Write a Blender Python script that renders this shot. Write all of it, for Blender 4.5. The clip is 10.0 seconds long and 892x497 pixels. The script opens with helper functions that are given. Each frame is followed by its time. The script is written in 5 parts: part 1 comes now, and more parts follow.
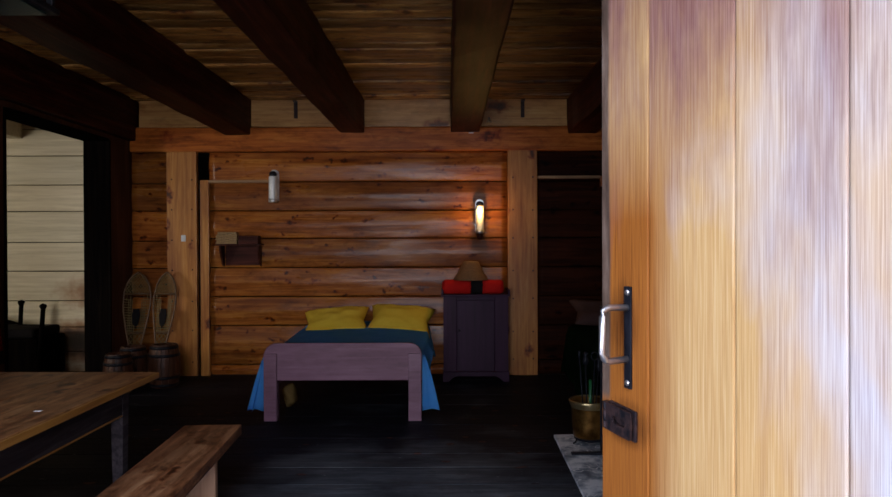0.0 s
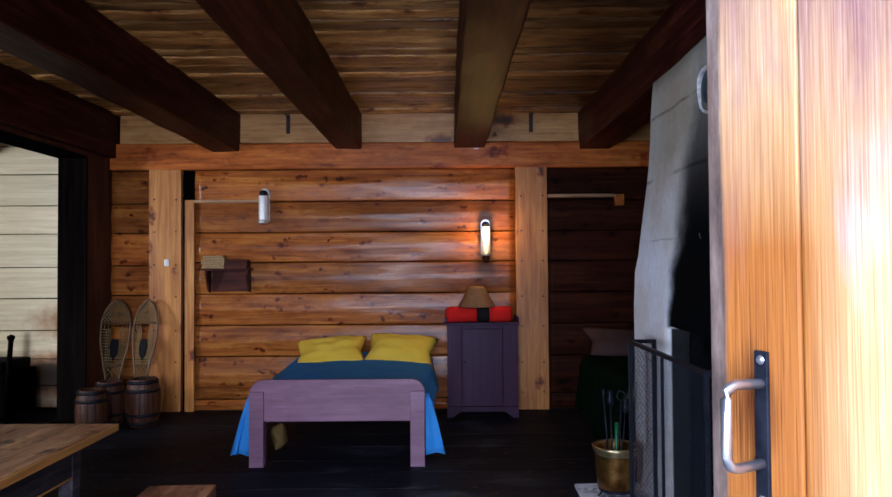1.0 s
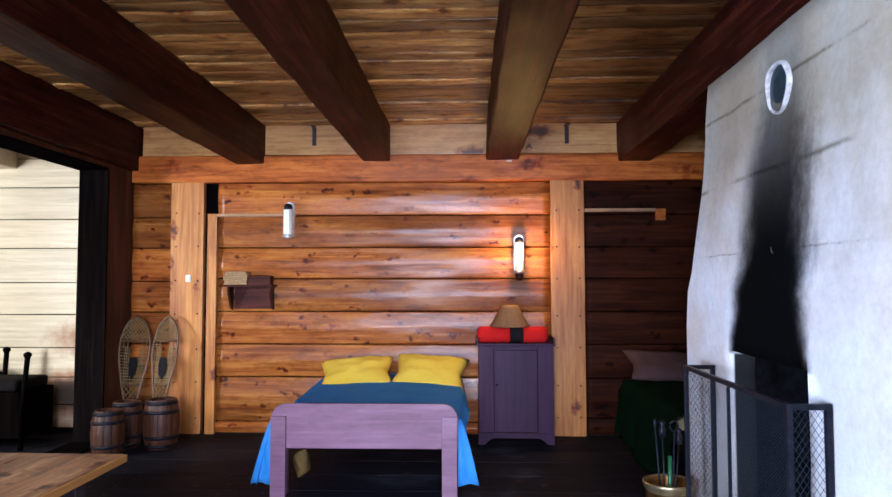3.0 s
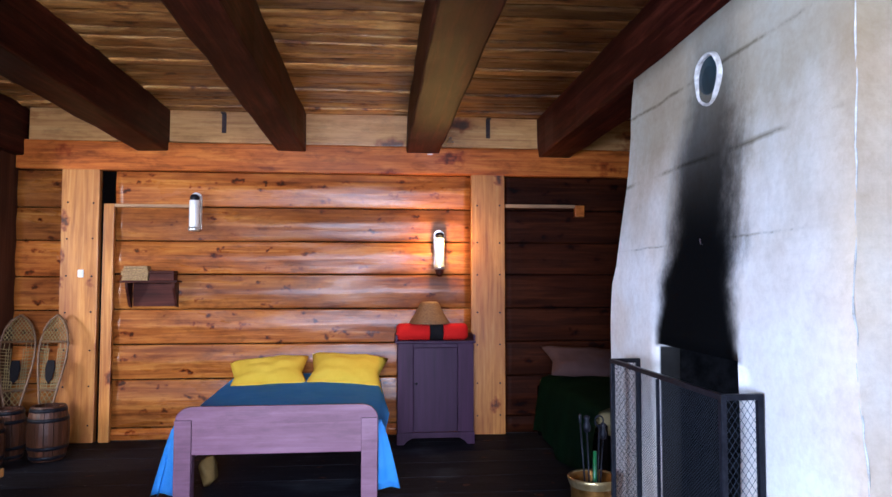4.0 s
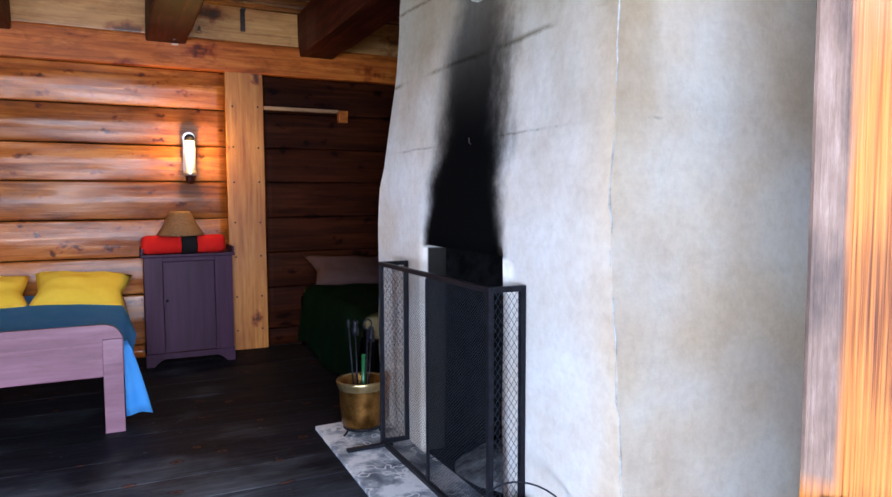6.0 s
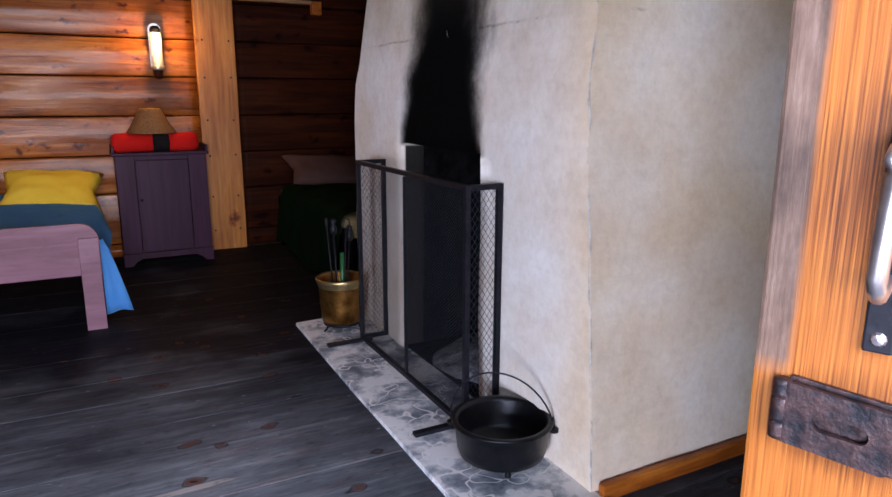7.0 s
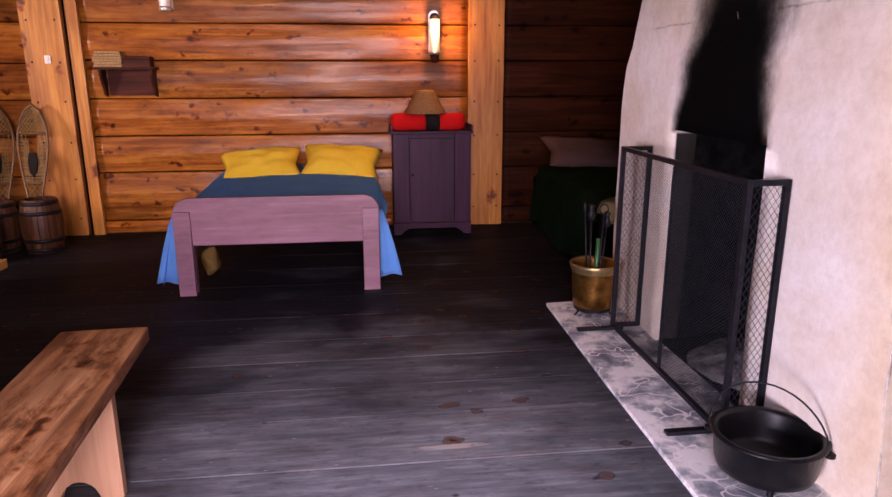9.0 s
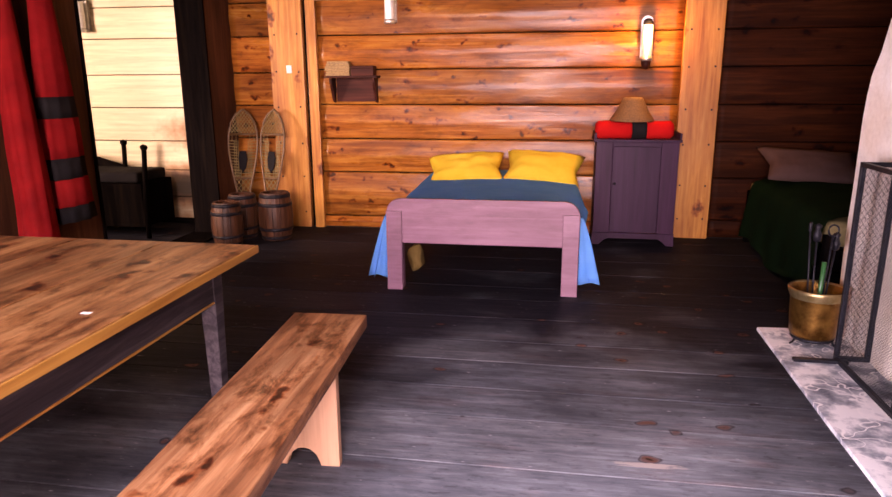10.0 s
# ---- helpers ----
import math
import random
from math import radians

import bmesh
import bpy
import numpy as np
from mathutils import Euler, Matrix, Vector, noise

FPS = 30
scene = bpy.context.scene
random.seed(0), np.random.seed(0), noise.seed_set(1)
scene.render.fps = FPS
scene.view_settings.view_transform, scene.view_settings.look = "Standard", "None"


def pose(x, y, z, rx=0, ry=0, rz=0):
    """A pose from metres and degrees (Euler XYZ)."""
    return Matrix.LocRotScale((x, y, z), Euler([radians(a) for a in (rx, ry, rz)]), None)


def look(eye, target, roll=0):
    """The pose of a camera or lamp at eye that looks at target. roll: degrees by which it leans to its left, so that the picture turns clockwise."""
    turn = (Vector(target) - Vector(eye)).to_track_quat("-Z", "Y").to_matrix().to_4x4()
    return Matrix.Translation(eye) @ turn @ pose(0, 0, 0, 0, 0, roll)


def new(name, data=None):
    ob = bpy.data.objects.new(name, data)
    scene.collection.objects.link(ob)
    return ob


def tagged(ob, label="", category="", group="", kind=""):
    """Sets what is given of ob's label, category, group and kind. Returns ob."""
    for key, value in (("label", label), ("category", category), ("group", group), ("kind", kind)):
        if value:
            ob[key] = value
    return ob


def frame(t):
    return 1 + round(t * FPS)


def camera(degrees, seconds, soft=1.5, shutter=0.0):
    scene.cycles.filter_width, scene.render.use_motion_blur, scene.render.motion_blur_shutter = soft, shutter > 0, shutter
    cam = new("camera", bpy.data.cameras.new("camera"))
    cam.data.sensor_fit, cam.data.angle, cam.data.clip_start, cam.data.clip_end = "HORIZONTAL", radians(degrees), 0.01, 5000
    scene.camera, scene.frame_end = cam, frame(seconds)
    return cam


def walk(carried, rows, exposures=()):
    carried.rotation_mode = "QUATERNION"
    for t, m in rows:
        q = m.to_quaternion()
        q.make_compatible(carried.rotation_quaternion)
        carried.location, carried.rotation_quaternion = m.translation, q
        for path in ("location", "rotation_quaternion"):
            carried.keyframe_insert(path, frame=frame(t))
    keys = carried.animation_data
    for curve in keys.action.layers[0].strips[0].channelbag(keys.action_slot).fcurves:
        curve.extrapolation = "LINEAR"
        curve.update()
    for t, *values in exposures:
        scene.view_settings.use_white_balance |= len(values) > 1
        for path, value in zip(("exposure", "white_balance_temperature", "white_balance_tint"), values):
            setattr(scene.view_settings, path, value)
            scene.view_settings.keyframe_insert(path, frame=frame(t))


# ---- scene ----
cam = camera(66.8, 10.0)
PATH = [
    (0, (0.089, -0.307, 1.431), (0.082, 1.693, 1.417), -0.2),
    (0.5, (0.022, -0.095, 1.463), (0.043, 1.905, 1.47), -0.1),
    (1, (0.033, 0.213, 1.463), (0.032, 2.213, 1.51), -0.4),
    (1.5, (0.004, 0.304, 1.489), (-0.038, 2.301, 1.581), -0.2),
    (2, (0.0, 0.378, 1.469), (-0.098, 2.372, 1.572), -0.1),
    (3.5, (-0.087, 0.599, 1.441), (-0.084, 2.597, 1.541), 0.0),
    (4, (-0.118, 0.695, 1.412), (0.074, 2.684, 1.515), -0.0),
    (4.5, (-0.129, 0.781, 1.398), (0.141, 2.759, 1.506), 0.1),
    (5, (-0.124, 0.844, 1.375), (0.300, 2.796, 1.465), 0.2),
    (5.5, (-0.110, 0.872, 1.357), (0.616, 2.735, 1.392), 0.1),
    (6, (-0.122, 0.870, 1.342), (0.743, 2.666, 1.195), -0.2),
    (7.5, (-0.113, 0.866, 1.328), (0.776, 2.591, 0.844), 0.1),
    (8, (-0.141, 0.870, 1.338), (0.676, 2.627, 0.843), 0.2),
    (8.5, (-0.184, 0.865, 1.352), (0.398, 2.714, 0.861), 0.1),
    (9, (-0.217, 0.865, 1.364), (0.016, 2.789, 0.869), -0.1),
    (9.5, (-0.257, 0.851, 1.369), (-0.255, 2.789, 0.876), -0.1),
    (10, (-0.291, 0.822, 1.384), (-0.606, 2.738, 0.904), -0.3),
]
# ---------- world, sun, large lights ----------
EXPOSURES = [
    (0.0, -2.4, 5600, 18), (1.0, -1.15, 4850, 18), (2.0, -0.15, 4800, 20), (3.5, -0.05, 4850, 20), (4.5, -0.1, 4900, 20),
    (5.5, -0.08, 5150, 16), (6.2, -0.4, 5300, 18), (7.5, -1.0, 6150, 32), (8.5, -0.92, 6500, 46), (9.0, -0.55, 6850, 56), (10.0, 0.22, 7250, 56),
]
walk(cam, [(t, look(eye, target, roll)) for t, eye, target, roll in PATH], EXPOSURES)

world = bpy.data.worlds.new("world")
scene.world = world
world.use_nodes = True
wn = world.node_tree.nodes
sky = wn.new("ShaderNodeTexSky")
sky.sky_type, sky.sun_disc = "NISHITA", False
sky.sun_elevation, sky.sun_rotation = radians(60), radians(215)
world.node_tree.links.new(sky.outputs[0], wn["Background"].inputs[0])
wn["Background"].inputs[1].default_value = 0.1

sun_data = bpy.data.lights.new("sun", "SUN")
sun_data.energy, sun_data.angle, sun_data.color = 2.5, radians(0.6), (1.0, 0.94, 0.84)
sun = new("sun", sun_data)
sun.matrix_basis = look((-10, -16, 33), (0, 0, 0))


def area_lamp(name, eye, target, w, h, power, color):
    data = bpy.data.lights.new(name, "AREA")
    data.shape, data.size, data.size_y, data.energy, data.color = "RECTANGLE", w, h, power, color
    ob = new(name, data)
    ob.matrix_basis = look(eye, target)
    return ob


# stand-in sky lamps for the double doorway and the next room's unseen window
area_lamp("doorway_daylight", (-0.5, -4.3, 1.95), (-0.5, 3.0, 1.35), 3.3, 3.5, 1550, (1.0, 0.945, 0.86))
# two lamps added to lift the door, the chimney and the near floor
area_lamp("open_yard_daylight", (-4.4, -2.3, 0.95), (1.2, 2.9, 0.8), 2.2, 1.7, 1200, (0.80, 0.90, 1.0))
area_lamp("high_sky_daylight", (-0.45, -2.6, 4.6), (-0.1, 2.3, 0.0), 4.0, 2.0, 1500, (0.74, 0.87, 1.0))
area_lamp("side_room_daylight", (-6.6, 3.1, 1.7), (-3.6, 6.6, 1.3), 1.1, 1.4, 430, (1.0, 0.89, 0.66))


# ---------- materials ----------
def nodes_of(name):
    m = bpy.data.materials.new(name)
    m.use_nodes = True
    t = m.node_tree
    return m, t, t.nodes["Principled BSDF"]


def ramp(t, source, stops):
    r = t.nodes.new("ShaderNodeValToRGB")
    e = r.color_ramp.elements
    while len(e) < len(stops):
        e.new(0.5)
    for i, (p, c) in enumerate(stops):
        e[i].position = p
        e[i].color = (*c, 1) if len(c) == 3 else c
    t.links.new(source, r.inputs[0])
    return r.outputs[0]


def coords(t, scale, rand=0.0):
    c = t.nodes.new("ShaderNodeTexCoord")
    mp = t.nodes.new("ShaderNodeMapping")
    mp.inputs["Scale"].default_value = scale
    src = c.outputs["Object"]
    if rand:
        info = t.nodes.new("ShaderNodeObjectInfo")
        mul = t.nodes.new("ShaderNodeMath")
        mul.operation = "MULTIPLY"
        mul.inputs[1].default_value = rand
        t.links.new(info.outputs["Random"], mul.inputs[0])
        add = t.nodes.new("ShaderNodeVectorMath")
        add.operation = "ADD"
        t.links.new(src, add.inputs[0])
        t.links.new(mul.outputs[0], add.inputs[1])
        src = add.outputs[0]
    t.links.new(src, mp.inputs["Vector"])
    return mp.outputs[0]


def tex_noise(t, vec, scale=1.0, detail=5.0, rough=0.6, distort=0.0):
    n = t.nodes.new("ShaderNodeTexNoise")
    n.inputs["Scale"].default_value, n.inputs["Detail"].default_value = scale, detail
    n.inputs["Roughness"].default_value, n.inputs["Distortion"].default_value = rough, distort
    t.links.new(vec, n.inputs["Vector"])
    return n.outputs[0]


def mix(t, kind, fac, a, b):
    m = t.nodes.new("ShaderNodeMix")
    m.data_type, m.blend_type = "RGBA", kind
    for sock, v in ((m.inputs[0], fac), (m.inputs[6], a), (m.inputs[7], b)):
        if isinstance(v, (int, float)):
            sock.default_value = v
        elif isinstance(v, tuple):
            sock.default_value = (*v, 1)
        else:
            t.links.new(v, sock)
    return m.outputs[2]


def bump(t, bsdf, height, strength=0.3, dist=0.01):
    b = t.nodes.new("ShaderNodeBump")
    b.inputs["Strength"].default_value, b.inputs["Distance"].default_value = strength, dist
    t.links.new(height, b.inputs["Height"])
    t.links.new(b.outputs[0], bsdf.inputs["Normal"])


def wood(name, dark, mid, light, grain="x", flat="y", rough=0.4, knots=0.0, relief=0.3, stain=0.5, stainc=(0.05, 0.025, 0.012), rand=9.0, spec=0.5, tone=0.25, island=0.0, marks=0.0, smoke_shade=0.0, run=1.2):
    """Sawn or hewn wood: long grain, blotches, knots; board to board variation."""
    m, t, b = nodes_of(name)
    long = {"x": (run, 26, 26), "y": (26, run, 26), "z": (26, 26, run)}[grain]
    wide = {"x": (0.8, 4, 4), "y": (4, 0.8, 4), "z": (4, 4, 0.8)}[grain]
    g = tex_noise(t, coords(t, long, rand), 1.0, 6, 0.65, 0.6)
    w = tex_noise(t, coords(t, wide, rand), 1.0, 4, 0.6, 0.8)
    col = ramp(t, g, [(0.28, dark), (0.5, mid), (0.72, light)])
    blot = ramp(t, w, [(0.36, (0, 0, 0)), (0.62, (1, 1, 1))])
    col = mix(t, "MULTIPLY", stain, col, mix(t, "MIX", blot, stainc, (1, 1, 1)))
    info = t.nodes.new("ShaderNodeObjectInfo")
    var = ramp(t, info.outputs["Random"], [(0.0, (1 - tone,) * 3), (1.0, (1 + tone * 0.3, 1, 1 - tone * 0.2))])
    col = mix(t, "MULTIPLY", 1.0, col, var)
    if island:
        geo = t.nodes.new("ShaderNodeNewGeometry")
        col = mix(t, "MULTIPLY", 1.0, col, ramp(t, geo.outputs["Random Per Island"], [(0.0, (1 - island,) * 3), (1.0, (1.0, 0.97, 0.92))]))
    if marks:
        mk = {"x": (4.5, 13, 13), "y": (12, 5.0, 12), "z": (13, 13, 4.5)}[grain]
        mn = tex_noise(t, coords(t, mk, rand), 1.0, 7, 0.72, 0.35)
        col = mix(t, "MULTIPLY", marks, col, ramp(t, mn, [(0.36, (0.12, 0.06, 0.035)), (0.44, (0.6, 0.5, 0.42)), (0.52, (1, 1, 1))]))
    height = g
    if smoke_shade:
        # shade of the bays on the chimney side, painted into the boards
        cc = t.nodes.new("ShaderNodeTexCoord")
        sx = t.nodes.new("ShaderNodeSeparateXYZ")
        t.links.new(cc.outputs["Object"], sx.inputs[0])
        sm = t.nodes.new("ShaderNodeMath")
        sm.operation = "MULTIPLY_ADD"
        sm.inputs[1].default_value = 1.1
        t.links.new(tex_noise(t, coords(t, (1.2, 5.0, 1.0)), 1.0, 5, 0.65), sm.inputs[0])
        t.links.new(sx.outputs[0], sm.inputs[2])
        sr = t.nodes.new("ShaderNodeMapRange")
        sr.inputs[1].default_value, sr.inputs[2].default_value, sr.inputs[4].default_value = 0.75, 1.75, smoke_shade
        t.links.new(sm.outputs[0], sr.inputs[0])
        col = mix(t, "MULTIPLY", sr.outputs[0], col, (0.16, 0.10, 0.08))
    if knots:
        sc = [{"x": 1.7, "y": 3.6, "z": 3.6}[a] if grain == "x" else ({"x": 3.6, "y": 1.7, "z": 3.6}[a] if grain == "y" else {"x": 3.6, "y": 3.6, "z": 1.7}[a]) for a in "xyz"]
        sc["xyz".index(flat)] = 0.0
        v = t.nodes.new("ShaderNodeTexVoronoi")
        v.inputs["Scale"].default_value = knots
        wob = t.nodes.new("ShaderNodeVectorMath")
        wob.operation = "ADD"
        nn = t.nodes.new("ShaderNodeTexNoise")
        nn.inputs["Scale"].default_value = 14.0
        t.links.new(coords(t, (1, 1, 1)), nn.inputs["Vector"])
        sc2 = t.nodes.new("ShaderNodeVectorMath")
        sc2.operation = "SCALE"
        sc2.inputs["Scale"].default_value = 0.38
        t.links.new(nn.outputs["Color"], sc2.inputs[0])
        t.links.new(coords(t, sc, 0.0), wob.inputs[0])
        t.links.new(sc2.outputs[0], wob.inputs[1])
        t.links.new(wob.outputs[0], v.inputs["Vector"])
        k = ramp(t, v.outputs["Distance"], [(0.07, (0.035, 0.010, 0.005)), (0.12, (0.16, 0.055, 0.028)), (0.17, (0.55, 0.32, 0.2)), (0.26, (1, 1, 1))])
        col = mix(t, "MULTIPLY", 0.9, col, k)
    t.links.new(col, b.inputs["Base Color"])
    rr = t.nodes.new("ShaderNodeMapRange")
    rr.inputs[3].default_value, rr.inputs[4].default_value = rough + 0.12, rough - 0.08
    t.links.new(w, rr.inputs[0])
    t.links.new(rr.outputs[0], b.inputs["Roughness"])
    b.inputs["Specular IOR Level"].default_value = spec
    bump(t, b, height, relief, 0.006)
    return m


def plain(name, c1, c2, rough=0.5, metal=0.0, scale=12.0, relief=0.1, dist=0.004, spec=0.5, detail=5):
    """Two-tone surface at two scales, with fine relief."""
    m, t, b = nodes_of(name)
    n1 = tex_noise(t, coords(t, (scale,) * 3), 1.0, detail, 0.6)
    n2 = tex_noise(t, coords(t, (scale * 0.17,) * 3), 1.0, 3, 0.5)
    col = mix(t, "MIX", ramp(t, n1, [(0.35, (0, 0, 0)), (0.65, (1, 1, 1))]), c1, c2)
    col = mix(t, "MULTIPLY", 0.35, col, ramp(t, n2, [(0.3, (0.6, 0.6, 0.6)), (0.7, (1, 1, 1))]))
    t.links.new(col, b.inputs["Base Color"])
    b.inputs["Roughness"].default_value, b.inputs["Metallic"].default_value = rough, metal
    b.inputs["Specular IOR Level"].default_value = spec
    bump(t, b, n1, relief, dist)
    return m


def cloth(name, c1, c2, rough=0.9, weave=260.0):
    m, t, b = nodes_of(name)
    n1 = tex_noise(t, coords(t, (weave,) * 3), 1.0, 2, 0.5)
    n2 = tex_noise(t, coords(t, (5,) * 3), 1.0, 4, 0.6)
    t.links.new(mix(t, "MIX", ramp(t, n2, [(0.3, (0, 0, 0)), (0.7, (1, 1, 1))]), c1, c2), b.inputs["Base Color"])
    b.inputs["Roughness"].default_value = rough
    b.inputs["Sheen Weight"].default_value = 0.0
    b.inputs["Specular IOR Level"].default_value = 0.05
    bump(t, b, n1, 0.25, 0.002)
    return m


CEDAR = wood("cedar_planks", (0.19, 0.047, 0.007), (0.49, 0.165, 0.023), (0.70, 0.32, 0.060), "x", "y", 0.27, 2.5, 0.5, 0.55, (0.30, 0.11, 0.04), spec=0.30, tone=0.4, marks=0.42)
CEDAR_PLATE = wood("pale_cedar_log", (0.45, 0.21, 0.055), (0.68, 0.37, 0.115), (0.80, 0.51, 0.19), "x", "y", 0.3, 0.8, 0.25, 0.35, (0.4, 0.2, 0.1), spec=0.45, marks=0.3)
# darker copy of the cedar: shade beyond the right post put into its colour
CEDAR_SHADED = wood("shaded_cedar_planks", (0.012, 0.003, 0.001), (0.032, 0.008, 0.002), (0.060, 0.016, 0.004), "x", "y", 0.55, 1.8, 0.3, 0.5, (0.30, 0.14, 0.07), spec=0.05)
CEDAR_POST = wood("cedar_post", (0.30, 0.105, 0.015), (0.52, 0.225, 0.040), (0.64, 0.34, 0.085), "z", "y", 0.38, 1.5, 0.3, 0.6, (0.4, 0.22, 0.1), spec=0.35)
CEDAR_LOG = wood("cedar_log", (0.20, 0.046, 0.005), (0.46, 0.135, 0.015), (0.62, 0.24, 0.035), "x", "y", 0.36, 0.9, 0.3, 0.4, (0.3, 0.14, 0.06), spec=0.2, marks=0.45)
BEAM = wood("beam_wood", (0.015, 0.0025, 0.0014), (0.044, 0.0075, 0.004), (0.12, 0.027, 0.013), "y", "x", 0.5, 0.0, 0.35, 0.4, spec=0.08, marks=0.4)
CEIL = wood("ceiling_boards", (0.34, 0.12, 0.020), (0.80, 0.44, 0.105), (0.93, 0.66, 0.26), "x", "z", 0.35, 1.6, 0.8, 0.55, (0.18, 0.075, 0.030), spec=0.4, island=0.55, marks=0.75, smoke_shade=0.9, run=3.6)
DARKWOOD = wood("dark_wood", (0.002, 0.002, 0.002), (0.005, 0.004, 0.004), (0.011, 0.008, 0.006), "z", "y", 0.7, 0.0, 0.3, spec=0.0)
WHITEWOOD = wood("whitewashed_planks", (0.55, 0.48, 0.31), (0.70, 0.62, 0.42), (0.80, 0.73, 0.53), "x", "y", 0.55, 0.25, 0.15, 0.25, (0.6, 0.55, 0.45), tone=0.08)
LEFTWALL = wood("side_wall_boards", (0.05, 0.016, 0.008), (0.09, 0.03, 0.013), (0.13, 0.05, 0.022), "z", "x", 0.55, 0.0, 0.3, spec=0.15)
TABLETOP = wood("table_boards", (0.17, 0.062, 0.020), (0.42, 0.185, 0.062), (0.58, 0.31, 0.12), "y", "z", 0.45, 2.2, 0.6, 0.6, (0.12, 0.06, 0.03), spec=0.35, marks=0.8)
TABLEEDGE = wood("table_edge", (0.28, 0.11, 0.016), (0.44, 0.20, 0.034), (0.55, 0.29, 0.06), "y", "x", 0.45, 0.0, 0.3, 0.3)
APRON = wood("table_apron_paint", (0.016, 0.013, 0.017), (0.042, 0.036, 0.044), (0.095, 0.082, 0.090), "y", "x", 0.6, 0.0, 0.3, 0.5, spec=0.06)
BENCHTOP = wood("bench_top", (0.11, 0.036, 0.014), (0.39, 0.17, 0.07), (0.56, 0.31, 0.145), "y", "z", 0.45, 2.4, 0.6, 0.9, (0.14, 0.07, 0.035), spec=0.35, marks=0.85)
BENCHLEG = wood("bench_leg", (0.34, 0.18, 0.10), (0.47, 0.27, 0.16), (0.55, 0.34, 0.21), "z", "y", 0.5, 0.0, 0.25, 0.3)
PURPLE = wood("mauve_painted_wood", (0.17, 0.076, 0.122), (0.205, 0.098, 0.160), (0.255, 0.135, 0.208), "x", "y", 0.5, 0.5, 0.2, 0.6, (0.5, 0.34, 0.42), marks=0.2)
CABPAINT = wood("plum_painted_wood", (0.022, 0.006, 0.023), (0.036, 0.010, 0.038), (0.054, 0.018, 0.058), "z", "y", 0.5, 0.0, 0.2, 0.5, (0.45, 0.4, 0.42), spec=0.18)
SHELFWOOD = wood("shelf_wood", (0.028, 0.007, 0.004), (0.058, 0.014, 0.008), (0.10, 0.027, 0.016), "x", "y", 0.5, 0.0, 0.2, spec=0.12)
LATH = wood("pale_lath", (0.33, 0.18, 0.075), (0.45, 0.27, 0.12), (0.55, 0.35, 0.17), "x", "y", 0.55, 0.0, 0.2)
BARRELWOOD = wood("barrel_staves", (0.025, 0.009, 0.004), (0.075, 0.027, 0.011), (0.14, 0.055, 0.024), "z", "y", 0.5, 0.0, 0.3, spec=0.3)
IRON = plain("black_iron", (0.006, 0.006, 0.009), (0.016, 0.016, 0.021), 0.45, 0.2, 40, 0.2, spec=0.18)
WIRE = plain("blackened_wire", (0.012, 0.014, 0.020), (0.032, 0.037, 0.048), 0.5, 0.2, 60, 0.1, spec=0.3)
CASTIRON = plain("cast_iron", (0.003, 0.003, 0.003), (0.008, 0.008, 0.010), 0.38, 0.1, 60, 0.15, spec=0.28)
RUST = plain("rusty_iron", (0.008, 0.007, 0.010), (0.055, 0.028, 0.025), 0.48, 0.35, 60, 0.6, spec=0.4)
STEEL = plain("worn_steel", (0.45, 0.42, 0.42), (0.62, 0.58, 0.57), 0.32, 0.9, 30, 0.1)
TIN = plain("tin_plate", (0.55, 0.55, 0.54), (0.75, 0.75, 0.73), 0.3, 0.75, 25, 0.15)
BRASS = plain("aged_brass", (0.13, 0.055, 0.010), (0.40, 0.20, 0.045), 0.34, 0.9, 14, 0.15)
BLUE = cloth("blue_wool", (0.10, 0.38, 0.90), (0.15, 0.46, 0.95))
YELLOW = cloth("yellow_linen", (0.66, 0.44, 0.025), (0.76, 0.54, 0.05))
REDWOOL = cloth("red_wool", (0.42, 0.010, 0.007), (0.54, 0.016, 0.010))
BLACKWOOL = cloth("black_wool", (0.008, 0.007, 0.008), (0.016, 0.014, 0.014))
# corner bed cloths, their colours darkened to hold the corner's shade
GREEN_DIM = cloth("dimmed_green_wool", (0.003, 0.014, 0.006), (0.006, 0.024, 0.010))
BEIGE_DIM = cloth("dimmed_beige_linen", (0.055, 0.031, 0.027), (0.080, 0.045, 0.039))
COATWOOL = cloth("faded_red_wool", (0.16, 0.006, 0.006), (0.26, 0.012, 0.010))
OCHRE = cloth("ochre_sacking", (0.12, 0.075, 0.022), (0.20, 0.13, 0.045))
TICKING = cloth("striped_ticking", (0.16, 0.12, 0.05), (0.24, 0.19, 0.09))
STRAW = plain("woven_straw", (0.22, 0.13, 0.05), (0.42, 0.27, 0.11), 0.7, 0, 90, 0.5)
BARK = plain("woven_bark", (0.13, 0.055, 0.018), (0.27, 0.13, 0.045), 0.7, 0, 90, 0.6)
RAWHIDE = plain("rawhide_lacing", (0.17, 0.12, 0.038), (0.27, 0.195, 0.07), 0.6, 0, 60, 0.2)
ASHWOOD = plain("bent_ash", (0.085, 0.038, 0.011), (0.15, 0.072, 0.021), 0.5, 0, 40, 0.2)
WHITEPLASTIC = plain("white_plastic", (0.72, 0.71, 0.68), (0.78, 0.77, 0.74), 0.4, 0, 10, 0.02)
SOOTBRICK = plain("sooty_masonry", (0.003, 0.003, 0.003), (0.012, 0.011, 0.011), 0.95, 0, 16, 0.6, 0.01, spec=0.03)
ASH = plain("grey_ash", (0.07, 0.07, 0.075), (0.30, 0.29, 0.28), 0.95, 0, 14, 0.8, 0.02, spec=0.03)
